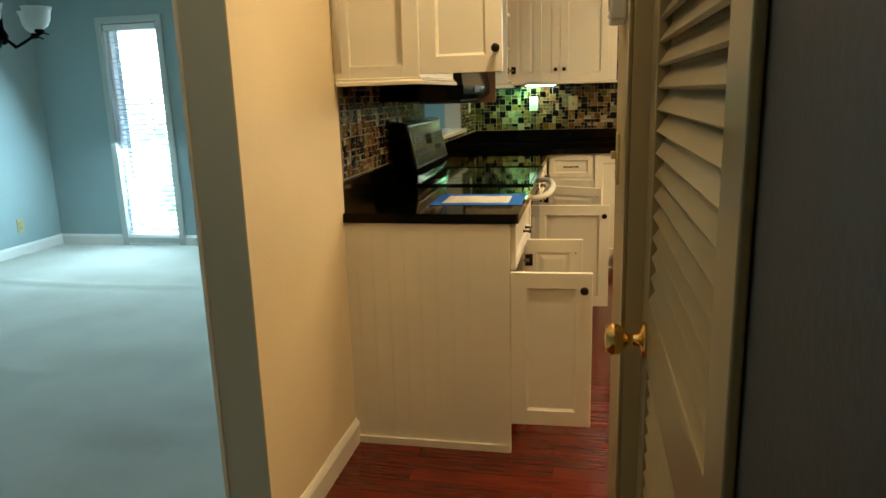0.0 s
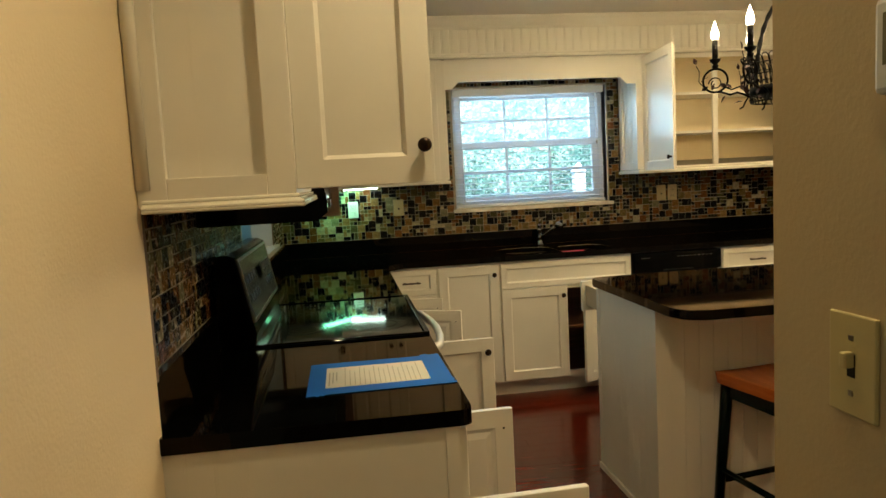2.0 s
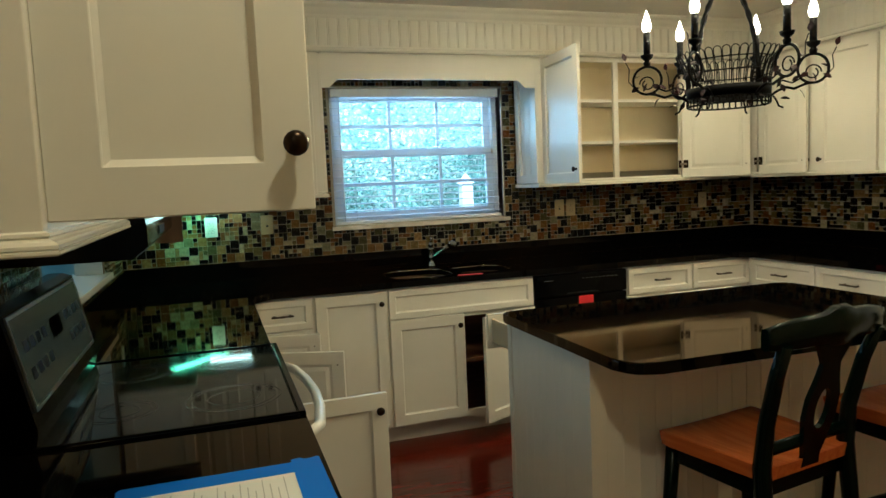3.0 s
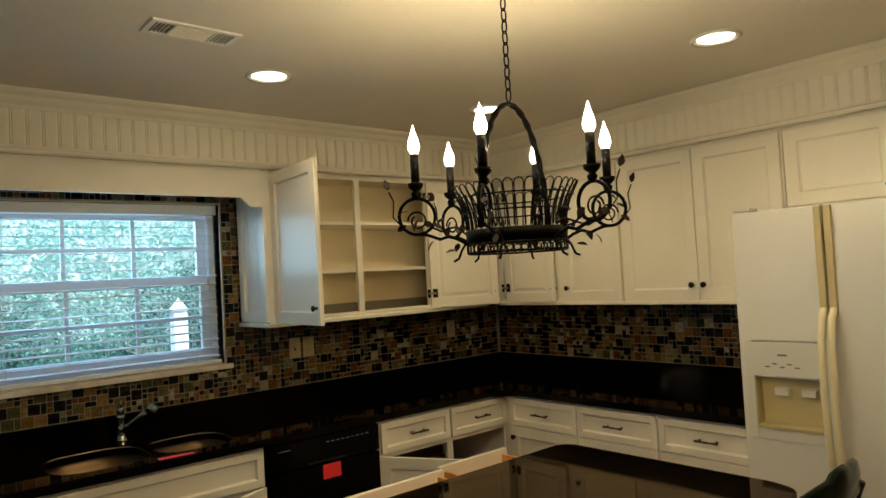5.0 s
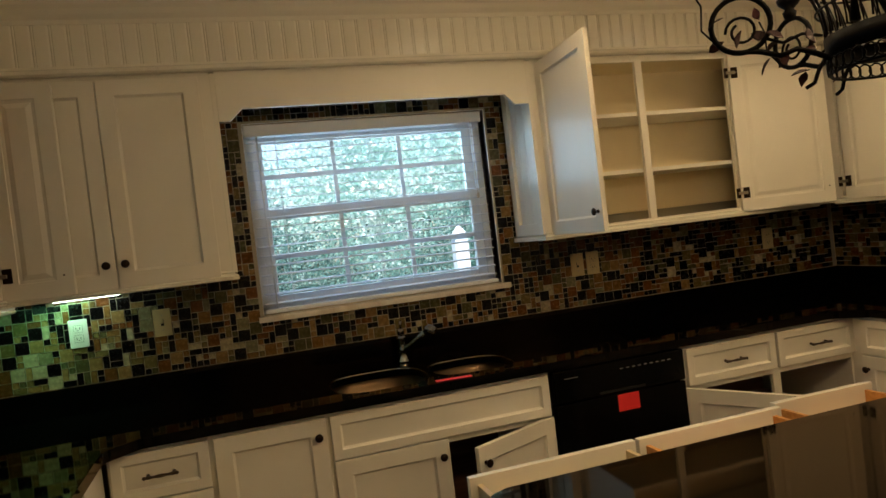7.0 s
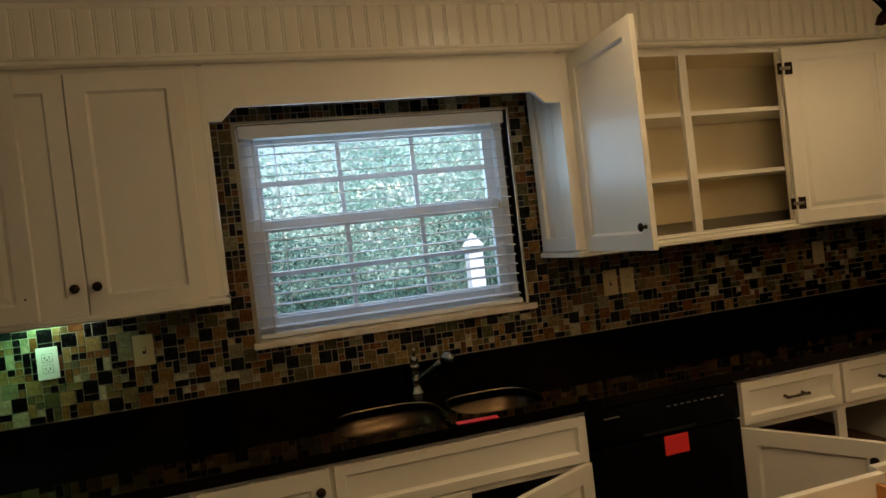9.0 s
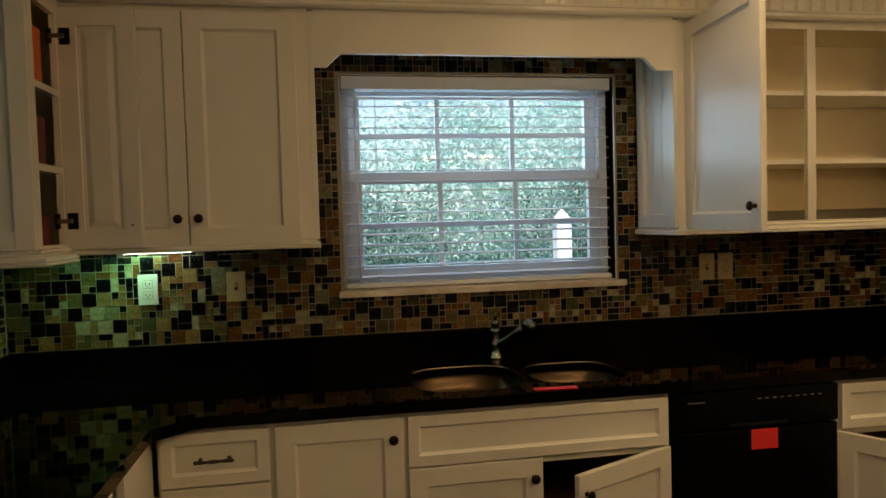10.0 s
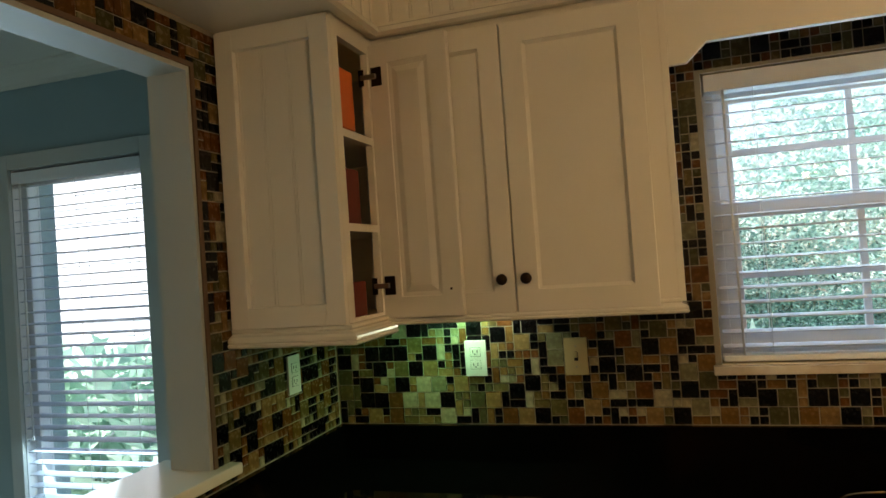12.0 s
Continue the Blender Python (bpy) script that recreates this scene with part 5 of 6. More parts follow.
for q in (0.12, 0.22):
    part("dispenser_lever", boxes((q, q + 0.055, 0.012, 0.044, 1.055, 1.085), bevel=0.004), "white", ld)
part("control_marks", boxes(*[(0.10 + i * 0.028, 0.118 + i * 0.028, -0.0068, -0.006, 1.165 + 0.012 * (i % 2), 1.170 + 0.012 * (i % 2)) for i in range(5)], (0.15, 0.185, -0.0068, -0.006, 1.210, 1.217)), "ink", ld, "small grey marks")
rd = part("fridge_door", boxes((0.351, 0.91, 0.0, 0.068, 0.10, 1.775), bevel=0.006), "fridge", fg)
for dd, xx, s in ((ld, 0.323, 1), (rd, 0.357, 1)):
    for z0, z1 in ((1.37, 1.77), (0.12, 0.78)):
        part("handle_trim", boxes((xx - 0.004, xx + 0.022, -0.014, -0.0065 if dd is ld else 0.0, z0, z1), bevel=0.003), "yellowed", dd)
    bm = bmesh.new()
    tube(bm, [(xx + 0.009, -0.010, 1.39), (xx + 0.009, -0.035, 1.36), (xx + 0.009, -0.052, 1.28), (xx + 0.009, -0.060, 1.10), (xx + 0.009, -0.052, 0.92), (xx + 0.009, -0.035, 0.80), (xx + 0.009, -0.010, 0.77)], 0.0135, 10)
    part("handle", bm, "yellowed2", dd, "yellowed curved handle")
part("hinge_cover", boxes((0.01, 0.08, 0.0, 0.07, 1.777, 1.790), (0.83, 0.90, 0.0, 0.07, 1.777, 1.790), bevel=0.003), "white", fg)
part("kick_grille", boxes((0.01, 0.90, 0.03, 0.07, 0.0, 0.09)), "white", fg)
part("wood_strip", boxes((0.0, 0.90, 0.50, 0.51, 1.78, 1.80)), "darkwood", fg)

# ---- goods in the corner cabinet ----
for k, (z, hh, mt, lb) in enumerate(((UB + 0.53, 0.16, "orange", "orange printed carton on a cabinet shelf"), (UB + 0.272, 0.15, "cardred", "dark red carton on a cabinet shelf"), (UB + 0.02, 0.10, "cardred", "dark red tin on the bottom of a cabinet"))):
    bx = tagged(part("carton", boxes((0, 0.10, 0, 0.09, 0, hh), bevel=0.002), mt, None, lb, pose(0.20, 7.40, z)), category="carton", group="cartons in the cabinet")

# ---- bar stools ----
def make_stool(m):
    st = thing("bar_stool", "dark green bar stool with a honey-brown wooden seat beside the island", "stool", m, "stools at the island")
    SH = 0.625
    bm = bmesh.new()
    n = 14
    top, bot = [], []
    for i in range(n + 1):
        for j in range(n + 1):
            u, v_ = i / n * 2 - 1, j / n * 2 - 1
            wx = 0.20 * (1 + 0.06 * v_)
            x, y = u * wx, v_ * 0.185
            if abs(u) > 0.9 and abs(v_) > 0.9:
                x *= 0.97
                y *= 0.97
            dip = -0.014 * (1 - u * u) ** 2 * (1 - v_ * v_) + 0.006 * abs(u) ** 3
            top.append(bm.verts.new((x, y, SH + dip)))
            bot.append(bm.verts.new((x * 0.97, y * 0.97, SH - 0.036)))
    for i in range(n):
        for j in range(n):
            a = i * (n + 1) + j
            q = (a, a + n + 1, a + n + 2, a + 1)
            bm.faces.new([top[k] for k in q]).smooth = True
            bm.faces.new([bot[k] for k in q[::-1]])
    rim = [j for j in range(n + 1)] + [i * (n + 1) + n for i in range(1, n + 1)] + [n * (n + 1) + j for j in range(n - 1, -1, -1)] + [i * (n + 1) for i in range(n - 1, 0, -1)]
    for a, b in zip(rim, rim[1:] + rim[:1]):
        bm.faces.new((top[a], top[b], bot[b], bot[a]))
    part("seat", bm, "seat", st, "honey-brown saddle seat")
    for sx in (-1, 1):
        bm = bmesh.new()
        tube(bm, [(sx * 0.17, 0.155, SH - 0.035), (sx * 0.185, 0.17, 0.3), (sx * 0.20, 0.185, 0.0)], [0.023, 0.020, 0.017], 8)
        part("front_leg", bm, "greenwood", st)
        bm = bmesh.new()
        tube(bm, [(sx * 0.205, -0.225, 0.0), (sx * 0.190, -0.190, 0.35), (sx * 0.180, -0.168, SH), (sx * 0.178, -0.180, SH + 0.12), (sx * 0.185, -0.215, SH + 0.26), (sx * 0.195, -0.25, SH + 0.355)], [0.019, 0.022, 0.025, 0.022, 0.020, 0.018], 8)
        part("back_leg", bm, "greenwood", st)
        bm = bmesh.new()
        tube(bm, [(sx * 0.192, 0.175, 0.25), (sx * 0.196, -0.20, 0.25)], 0.012, 8)
        part("side_stretcher", bm, "greenwood", st)
    for yy, zz, hx in ((0.178, 0.20, 0.19), (-0.205, 0.30, 0.19)):
        bm = bmesh.new()
        tube(bm, [(-hx, yy, zz), (hx, yy, zz)], 0.012, 8)
        part("stretcher", bm, "greenwood", st)
    part("apron", boxes((-0.165, 0.165, 0.145, 0.163, SH - 0.09, SH - 0.037), (-0.165, 0.165, -0.163, -0.145, SH - 0.09, SH - 0.037), (-0.178, -0.160, -0.15, 0.15, SH - 0.09, SH - 0.037), (0.160, 0.178, -0.15, 0.15, SH - 0.09, SH - 0.037), bevel=0.002), "greenwood", st)
    # crest rail, thick and bowed
    bm = bmesh.new()
    rings = []
    for i in range(17):
        u = i / 16 * 2 - 1
        x, y = u * 0.245, -0.262 + 0.035 * u * u
        z = SH + 0.375 + 0.012 * (1 - u * u)
        hz = 0.038 * (1 - 0.35 * abs(u) ** 4) + (0.014 if abs(u) < 0.25 else 0)
        ty = 0.016 * (1 - 0.3 * abs(u) ** 6)
        rings.append([bm.verts.new((x, y + a * ty, z + b * hz - 0.01 * (1 if b < 0 else 0))) for a, b in ((-1, -0.8), (-1.1, 0), (-0.8, 0.8), (0, 1), (0.8, 0.8), (1.1, 0), (1, -0.8), (0, -1))])
    for a, b in zip(rings, rings[1:]):
        for k in range(8):
            bm.faces.new((a[k], a[(k + 1) % 8], b[(k + 1) % 8], b[k])).smooth = True
    bm.faces.new(rings[0]), bm.faces.new(rings[-1][::-1])
    part("crest_rail", bm, "greenwood", st)
    # urn splat with an oval hole
    prof = [(0, 0.040), (0.04, 0.034), (0.09, 0.050), (0.16, 0.068), (0.22, 0.066), (0.28, 0.045), (0.32, 0.036), (0.35, 0.055), (0.38, 0.075)]
    outline = [(w_, z_) for z_, w_ in prof] + [(-w_, z_) for z_, w_ in prof[::-1]]
    hole = [(0.030 * math.cos(2 * math.pi * i / 18), 0.185 + 0.062 * math.sin(2 * math.pi * i / 18)) for i in range(18)]
    bm = plate(outline, [hole], -0.007, 0.007)
    part("splat", bm, "greenwood", st, "pierced urn-shaped back splat", pose(0, -0.172, SH - 0.035, 102, 0, 0))
    bm = bmesh.new()
    tube(bm, [(-0.18, -0.175, SH + 0.05), (0.18, -0.175, SH + 0.05)], 0.014, 8, flat=1.4)
    part("lower_back_rail", bm, "greenwood", st)
    return st


stool = make_stool(pose(2.0, 5.285, 0, 0, 0, 9))
copy_thing(stool, pose(2.68, 5.30, 0, 0, 0, 4))

# ---- chandelier ----
def make_chandelier(m):
    ch = thing("chandelier", "black wrought-iron basket chandelier with six lit candle bulbs", "chandelier", m)
    bm = bmesh.new()
    lathe(bm, [(0.129, -0.018), (0.133, -0.018), (0.135, 0.016), (0.130, 0.016)], 40)
    part("basket_band", bm, "iron", ch)
    bm = bmesh.new()
    n = 38
    for i in range(n):
        a = 2 * math.pi * i / n
        da = 2 * math.pi / n * 0.34
        pts = []
        for k in range(7):
            t = k / 6
            r = 0.132 + 0.030 * t * t
            pts.append((r, a - da * (1 + 0.3 * t), 0.02 + 0.100 * t))
        for k in range(1, 6):
            q = math.pi * k / 6
            pts.append((0.163 + 0.004 * math.sin(q), a - da * 1.3 * math.cos(q), 0.120 + 0.012 * math.sin(q)))
        for k in range(6, -1, -1):
            t = k / 6
            r = 0.132 + 0.030 * t * t
            pts.append((r, a + da * (1 + 0.3 * t), 0.02 + 0.100 * t))
        tube(bm, [(r * math.cos(b), r * math.sin(b), z) for r, b, z in pts], 0.0017, 5)
    part("basket_wire", bm, "iron", ch, "looped basket wires", kind="stuff")
    bm = bmesh.new()
    n = 42
    for i in range(n):
        a = 2 * math.pi * i / n
        c_ = Vector((0.132 * math.cos(a), 0.132 * math.sin(a), -0.031))
        tg = Vector((-math.sin(a), math.cos(a), 0))
        tube(bm, [c_ + tg * 0.012 * math.cos(q) + Vector((0, 0, 0.012 * math.sin(q))) for q in [2 * math.pi * j / 9 for j in range(9)]], 0.0018, 5, True)
    part("basket_fringe", bm, "iron", ch, "row of small wire loops", kind="stuff")
    bm = bmesh.new()
    for r, z in ((0.154, 0.10), (0.143, 0.06)):
        tube(bm, [(r * math.cos(2 * math.pi * i / 36), r * math.sin(2 * math.pi * i / 36), z) for i in range(36)], 0.0022, 5, True)
    tube(bm, [(0.130 * math.cos(2 * math.pi * i / 36), 0.130 * math.sin(2 * math.pi * i / 36), -0.044) for i in range(36)], 0.0025, 5, True)
    part("basket_ring", bm, "iron", ch)
    bm = bmesh.new()
    for s in (-1, 1):
        pts = []
        for i in range(31):
            t = i / 30
            a = math.pi * t
            x, z = -0.131 * math.cos(a) * (1 - 0.15 * math.sin(a)), 0.02 + 0.33 * math.sin(a) ** 0.8
            w = 22 * t
            pts.append((x + s * 0.004 * math.cos(w * 2), s * 0.004 * math.sin(w * 2), z))
        tube(bm, pts, 0.006, 6)
    part("arched_handle", bm, "iron", ch, "twisted iron handle")
    bm = bmesh.new()
    z = 0.355
    i = 0
    top = m.translation.z
    while top + z < CEIL - 0.03:
        L, w = 0.019, 0.0085
        pts = []
        for k in range(12):
            q = 2 * math.pi * k / 12
            a_, b_ = w * math.cos(q), L * math.sin(q)
            pts.append((a_, 0, z + L + b_) if i % 2 else (0, a_, z + L + b_))
        tube(bm, pts, 0.0022, 5, True)
        z += 0.031
        i += 1
    part("chain", bm, "iron", ch)
    bm = bmesh.new()
    lathe(bm, [(0, CEIL - top), (0.06, CEIL - top - 0.001), (0.058, CEIL - top - 0.012), (0.03, CEIL - top - 0.028), (0.012, CEIL - top - 0.04), (0, CEIL - top - 0.04)], 24)
    part("ceiling_rose", bm, "iron", ch)
    for k in range(6):
        a = radians(-92 + 60 * k)
        A = Matrix.Rotation(a, 4, "Z")
        bm = bmesh.new()
        # arm: out from the band, into a ring scroll
        cx_, cz_, r_ = 0.262, 0.060, 0.047
        pts = [(0.131, 0, -0.020), (0.155, 0, -0.005), (0.18, 0, 0.005), (0.205, 0, -0.002), (0.235, 0, 0.010)]
        for i in range(26):
            q = radians(-100 + i * 14.4)
            pts.append((cx_ + r_ * math.cos(q), 0, cz_ + r_ * math.sin(q)))
        tube(bm, [A @ Vector(p) for p in pts], 0.0048, 6)
        tube(bm, [A @ Vector((cx_ + 0.026 * math.cos(radians(q)) * (1 - q / 900), 0.003, cz_ - 0.012 + 0.026 * math.sin(radians(q)) * (1 - q / 900))) for q in range(0, 420, 22)], 0.0026, 5)
        tube(bm, [A @ Vector(p) for p in ((0.14, 0, 0.02), (0.17, 0.003, 0.028), (0.20, 0.004, 0.018), (0.225, 0.002, 0.03))], 0.0030, 5)
        tube(bm, [A @ Vector(p) for p in ((0.14, 0, -0.02), (0.150, 0, -0.035), (0.158, 0, -0.055), (0.172, 0, -0.062))], 0.0035, 5)
        tube(bm, [A @ Vector(p) for p in ((0.300, 0.002, 0.03), (0.325, 0.006, 0.06), (0.322, 0.01, 0.10), (0.334, 0.01, 0.125))], 0.0018, 5)
        arm = part("arm", bm, "iron", ch, "scrolled iron arm")
        for (lx, ly, lz, rot) in ((0.334, 0.01, 0.130, 20), (0.29, 0.012, 0.075, 120), (0.245, -0.012, 0.045, 250), (0.20, 0.010, 0.025, 60), (0.315, -0.01, 0.025, 300), (0.165, 0.012, 0.035, 200), (0.225, 0.012, -0.005, 150), (0.275, 0.014, 0.02, 340), (0.16, -0.012, -0.03, 100)):
            bm = bmesh.new()
            o = [(0, 0, 0), (0.007, 0.002, 0.007), (0.009, 0.003, 0.015), (0.005, 0.002, 0.023), (0, 0.0, 0.030), (-0.005, 0.002, 0.023), (-0.009, 0.003, 0.015), (-0.007, 0.002, 0.007)]
            f_ = [bm.verts.new(p) for p in o]
            g_ = [bm.verts.new((p[0], p[1] - 0.0014, p[2])) for p in o]
            bm.faces.new(f_), bm.faces.new(g_[::-1])
            for i in range(8):
                bm.faces.new((f_[i], f_[(i + 1) % 8], g_[(i + 1) % 8], g_[i]))
            part("leaf", bm, "rust", arm, "", A @ Matrix.Translation((lx, ly, lz)) @ Matrix.Rotation(radians(rot), 4, "Y") @ Matrix.Rotation(radians(rot * 0.7), 4, "Z"))
        T = A @ Matrix.Translation((cx_, 0, 0))
        bm = bmesh.new()
        lathe(bm, [(0, 0.106), (0.010, 0.108), (0.013, 0.120), (0.008, 0.126), (0.019, 0.136), (0.022, 0.146), (0.018, 0.147), (0, 0.140)], 16, T)
        part("cup", bm, "iron", arm)
        bm = bmesh.new()
        lathe(bm, [(0, 0.142), (0.0115, 0.142), (0.0115, 0.222), (0.009, 0.224), (0, 0.224)], 14, T)
        part("candle_sleeve", bm, "candle", arm)
        bm = bmesh.new()
        lathe(bm, [(0, 0.222), (0.009, 0.224), (0.0150, 0.235), (0.0158, 0.246), (0.012, 0.262), (0.0065, 0.278), (0.0025, 0.293), (0, 0.300)], 14, T)
        bulb = part("bulb", bm, "flame", arm, "lit flame-shaped bulb")
        bulb.visible_shadow = False
        p = m @ T @ Vector((0, 0, 0.252))
        lamp("bulb_light", "POINT", p, 2.15, WARM, 0.017)
    return ch


make_chandelier(pose(2.185, 5.60, 1.688))

# ---- ceiling lights, vent ----
for cx, cy in CANS + [HALL_CAN]:
    o = thing("recessed_light", "lit recessed ceiling light with a cream trim ring", "ceiling light", pose(cx, cy, CEIL), "recessed lights")
    bm = bmesh.new()
    lathe(bm, [(0.092, -0.0005), (0.094, -0.004), (0.088, -0.010), (0.072, -0.007), (0.068, -0.0005)], 32)
    part("trim_ring", bm, "gloss", o)
    bm = bmesh.new()
    lathe(bm, [(0.067, -0.0015), (0.04, -0.004), (0, -0.005)], 24)
    p = part("lens", bm, "canglow", o)
    p.visible_shadow = False
vt = thing("ceiling_vent", "white metal ceiling air vent", "vent", pose(1.56, 6.47, CEIL))
part("frame", boxes((0, 0.29, 0, 0.018, -0.008, -0.0005), (0, 0.29, 0.112, 0.13, -0.008, -0.0005), (0, 0.018, 0.018, 0.112, -0.008, -0.0005), (0.272, 0.29, 0.018, 0.112, -0.008, -0.0005), (0.075, 0.083, 0.018, 0.112, -0.008, -0.0005), (0.207, 0.215, 0.018, 0.112, -0.008, -0.0005), bevel=0.001), "siding", vt)
part("backing", boxes((0.018, 0.272, 0.018, 0.112, -0.002, -0.0006)), "matblack", vt)
for i in range(6):
    part("louvre", boxes((0.085, 0.205, 0.024 + i * 0.015, 0.028 + i * 0.015, -0.0075, -0.0022)), "ceil", vt)
for i in range(4):
    for q in (0.024, 0.222):
        part("louvre", boxes((q + i * 0.012, q + 0.004 + i * 0.012, 0.02, 0.11, -0.0075, -0.0022)), "ceil", vt)

# ---- under-cabinet light ----
uc = thing("under_cabinet_light", "lit slim fluorescent light under the wall cabinet", "light fitting", pose(0.42, N - 0.075, UB - 0.003))
part("housing", boxes((0, 0.25, -0.03, 0.06, -0.008, 0.002), bevel=0.002), "white", uc)
t_ = part("tube_cover", boxes((0.01, 0.24, -0.022, 0.05, -0.0155, -0.0085), bevel=0.002), "greenglow", uc)
t_.visible_shadow = False

# ---- dining chandelier ----
dc = thing("chandelier", "dark iron dining room chandelier with frosted bell shades", "chandelier", pose(-2.25, 5.5, 1.66))
bm = bmesh.new()
lathe(bm, [(0, 0.0), (0.02, 0.01), (0.03, 0.05), (0.012, 0.09), (0.012, 0.30), (0.006, 0.32), (0.006, CEIL - 1.66 - 0.02), (0.055, CEIL - 1.66 - 0.02), (0.06, CEIL - 1.662), (0, CEIL - 1.661)], 16)
part("stem", bm, "iron", dc)
for k in range(5):
    A = Matrix.Rotation(radians(10 + 72 * k), 4, "Z")
    bm = bmesh.new()
    tube(bm, [A @ Vector(p) for p in ((0.02, 0, 0.03), (0.07, 0, -0.01), (0.13, 0, 0.02), (0.18, 0, 0.05), (0.22, 0, 0.055))], 0.007, 7)
    tube(bm, [A @ Vector(p) for p in ((0.18, 0, 0.05), (0.23, 0, 0.058), (0.26, 0, 0.05))], 0.005, 6)
    lathe(bm, [(0, 0.05), (0.018, 0.055), (0.026, 0.07), (0.020, 0.078), (0, 0.08)], 12, A @ Matrix.Translation((0.21, 0, 0)))
    arm = part("arm", bm, "iron", dc)
    bm = bmesh.new()
    lathe(bm, [(0.015, 0.075), (0.045, 0.095), (0.062, 0.13), (0.066, 0.165), (0.078, 0.195), (0.074, 0.195), (0.061, 0.165), (0.057, 0.13), (0.041, 0.098), (0.015, 0.079)], 20, A @ Matrix.Translation((0.21, 0, 0)))
    part("shade", bm, "shadeglass", arm, "frosted bell shade")

# ---- outdoors ----
structure("ground", boxes((-40, 40, N + 0.2, 60, -0.6, -0.45)), "ground")


def leaves(name, label, count, place, size, material, kind="stuff"):
    vs, fs = [], []
    rnd = random.Random(count)
    for i in range(count):
        p, s = place(rnd), rnd.uniform(*size)
        d = Vector((rnd.uniform(-1, 1), rnd.uniform(-1, 1), rnd.uniform(-0.6, 0.9))).normalized()
        e = d.cross(Vector((rnd.uniform(-1, 1), rnd.uniform(-1, 1), rnd.uniform(-1, 1)))).normalized()
        k = len(vs)
        vs += [p, p + d * s * 0.5 + e * s * 0.22, p + d * s, p + d * s * 0.5 - e * s * 0.22]
        fs.append((k, k + 1, k + 2, k + 3))
    me = bpy.data.meshes.new(name)
    me.from_pydata(vs, [], fs)
    me.materials.append(M[material])
    return tagged(new(name, me), label, "shrub", "", kind)


def clump(rnd):
    while True:
        x, y, z = rnd.uniform(0.2, 6.6), rnd.uniform(10.7, 12.1), rnd.uniform(-0.45, 2.7)
        f = noise.noise(Vector((x * 1.1, y * 1.1, z * 1.4))) + 0.42 - 1.5 * max(0, z - 1.35 - 0.30 * math.sin(x * 1.9))
        if f > 0.05 + rnd.uniform(-0.15, 0.15):
            return Vector((x, y, z))


def far_clump(rnd):
    while True:
        x, y, z = rnd.uniform(0, 11), rnd.uniform(13, 15.5), rnd.uniform(0.9, 4.4)
        f = noise.noise(Vector((x * 0.8, y * 0.8, z * 0.8))) + 0.34 - 0.26 * max(0, z - 2.2)
        if f > rnd.uniform(-0.1, 0.1):
            return Vector((x, y, z))


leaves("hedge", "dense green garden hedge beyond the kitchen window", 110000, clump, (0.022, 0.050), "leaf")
leaves("tree_crown", "thin foliage of far garden trees, paled by glare put into its colour", 110000, far_clump, (0.05, 0.11), "leafpale")
# Solid dark sheet added behind the leaves, for the shade deep in the hedge.
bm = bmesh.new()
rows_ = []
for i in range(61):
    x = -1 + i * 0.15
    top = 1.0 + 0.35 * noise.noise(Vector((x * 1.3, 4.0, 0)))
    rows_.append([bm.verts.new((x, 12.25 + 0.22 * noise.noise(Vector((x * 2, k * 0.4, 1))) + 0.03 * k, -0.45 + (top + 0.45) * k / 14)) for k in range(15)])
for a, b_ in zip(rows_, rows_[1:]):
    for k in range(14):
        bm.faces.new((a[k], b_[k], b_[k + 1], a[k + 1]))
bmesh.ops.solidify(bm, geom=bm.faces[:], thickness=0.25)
tagged(part("hedge_thicket", bm, "hedgeback", None, "dark sheet added behind the garden hedge for its shaded inside", None, "stuff"), category="shrub")
for tx, ty in ((0.8, 12.5), (5.2, 12.6)):
    bm = bmesh.new()
    tube(bm, [(tx, ty, -0.5), (tx + 0.05, ty, 0.6), (tx - 0.06, ty + 0.05, 1.6), (tx + 0.08, ty, 2.6), (tx + 0.02, ty, 3.6)], [0.06, 0.05, 0.04, 0.03, 0.015], 8)
    for k in range(6):
        z = 0.7 + k * 0.42
        a = k * 2.4
        tube(bm, [(tx, ty, z), (tx + 0.3 * math.cos(a), ty + 0.3 * math.sin(a), z + 0.3), (tx + 0.6 * math.cos(a), ty + 0.6 * math.sin(a), z + 0.7)], [0.02, 0.014, 0.006], 6)
    tagged(part("shrub_trunk", bm, "bark", None, "brown branching trunk of a garden shrub"), category="shrub")
gp = thing("garden_post", "white pointed wooden garden post among the shrubs", "post", pose(2.86, 10.0, -0.375))
part("shaft", boxes((-0.055, 0.055, -0.055, 0.055, 0, 1.78), bevel=0.004), "extwhite", gp)
bm = bmesh.new()
slab(bm, [(-0.05, -0.05), (0.05, -0.05), (0.05, 0.05), (-0.05, 0.05)], 1.78, 1.80)
tip = bm.verts.new((0, 0, 1.90))
base_ = [bm.verts.new(p) for p in ((-0.065, -0.065, 1.80), (0.065, -0.065, 1.80), (0.065, 0.065, 1.80), (-0.065, 0.065, 1.80))]
bm.faces.new(base_[::-1])
for i in range(4):
    bm.faces.new((base_[i], base_[(i + 1) % 4], tip))
part("cap", bm, "extwhite", gp)


leaves("strap_plants", "long pale green leaves of garden plants by the dining room window", 620, lambda r: Vector((r.uniform(-4.75, -2.9), r.uniform(10.4, 11.2), r.uniform(-0.4, 0.95))), (0.22, 0.48), "leaf2")
leaves("strap_plants", "long pale green leaves of garden plants below the kitchen window", 160, lambda r: Vector((r.uniform(1.4, 3.4), r.uniform(9.6, 10.3), r.uniform(0.1, 0.7))), (0.3, 0.6), "leaf2")


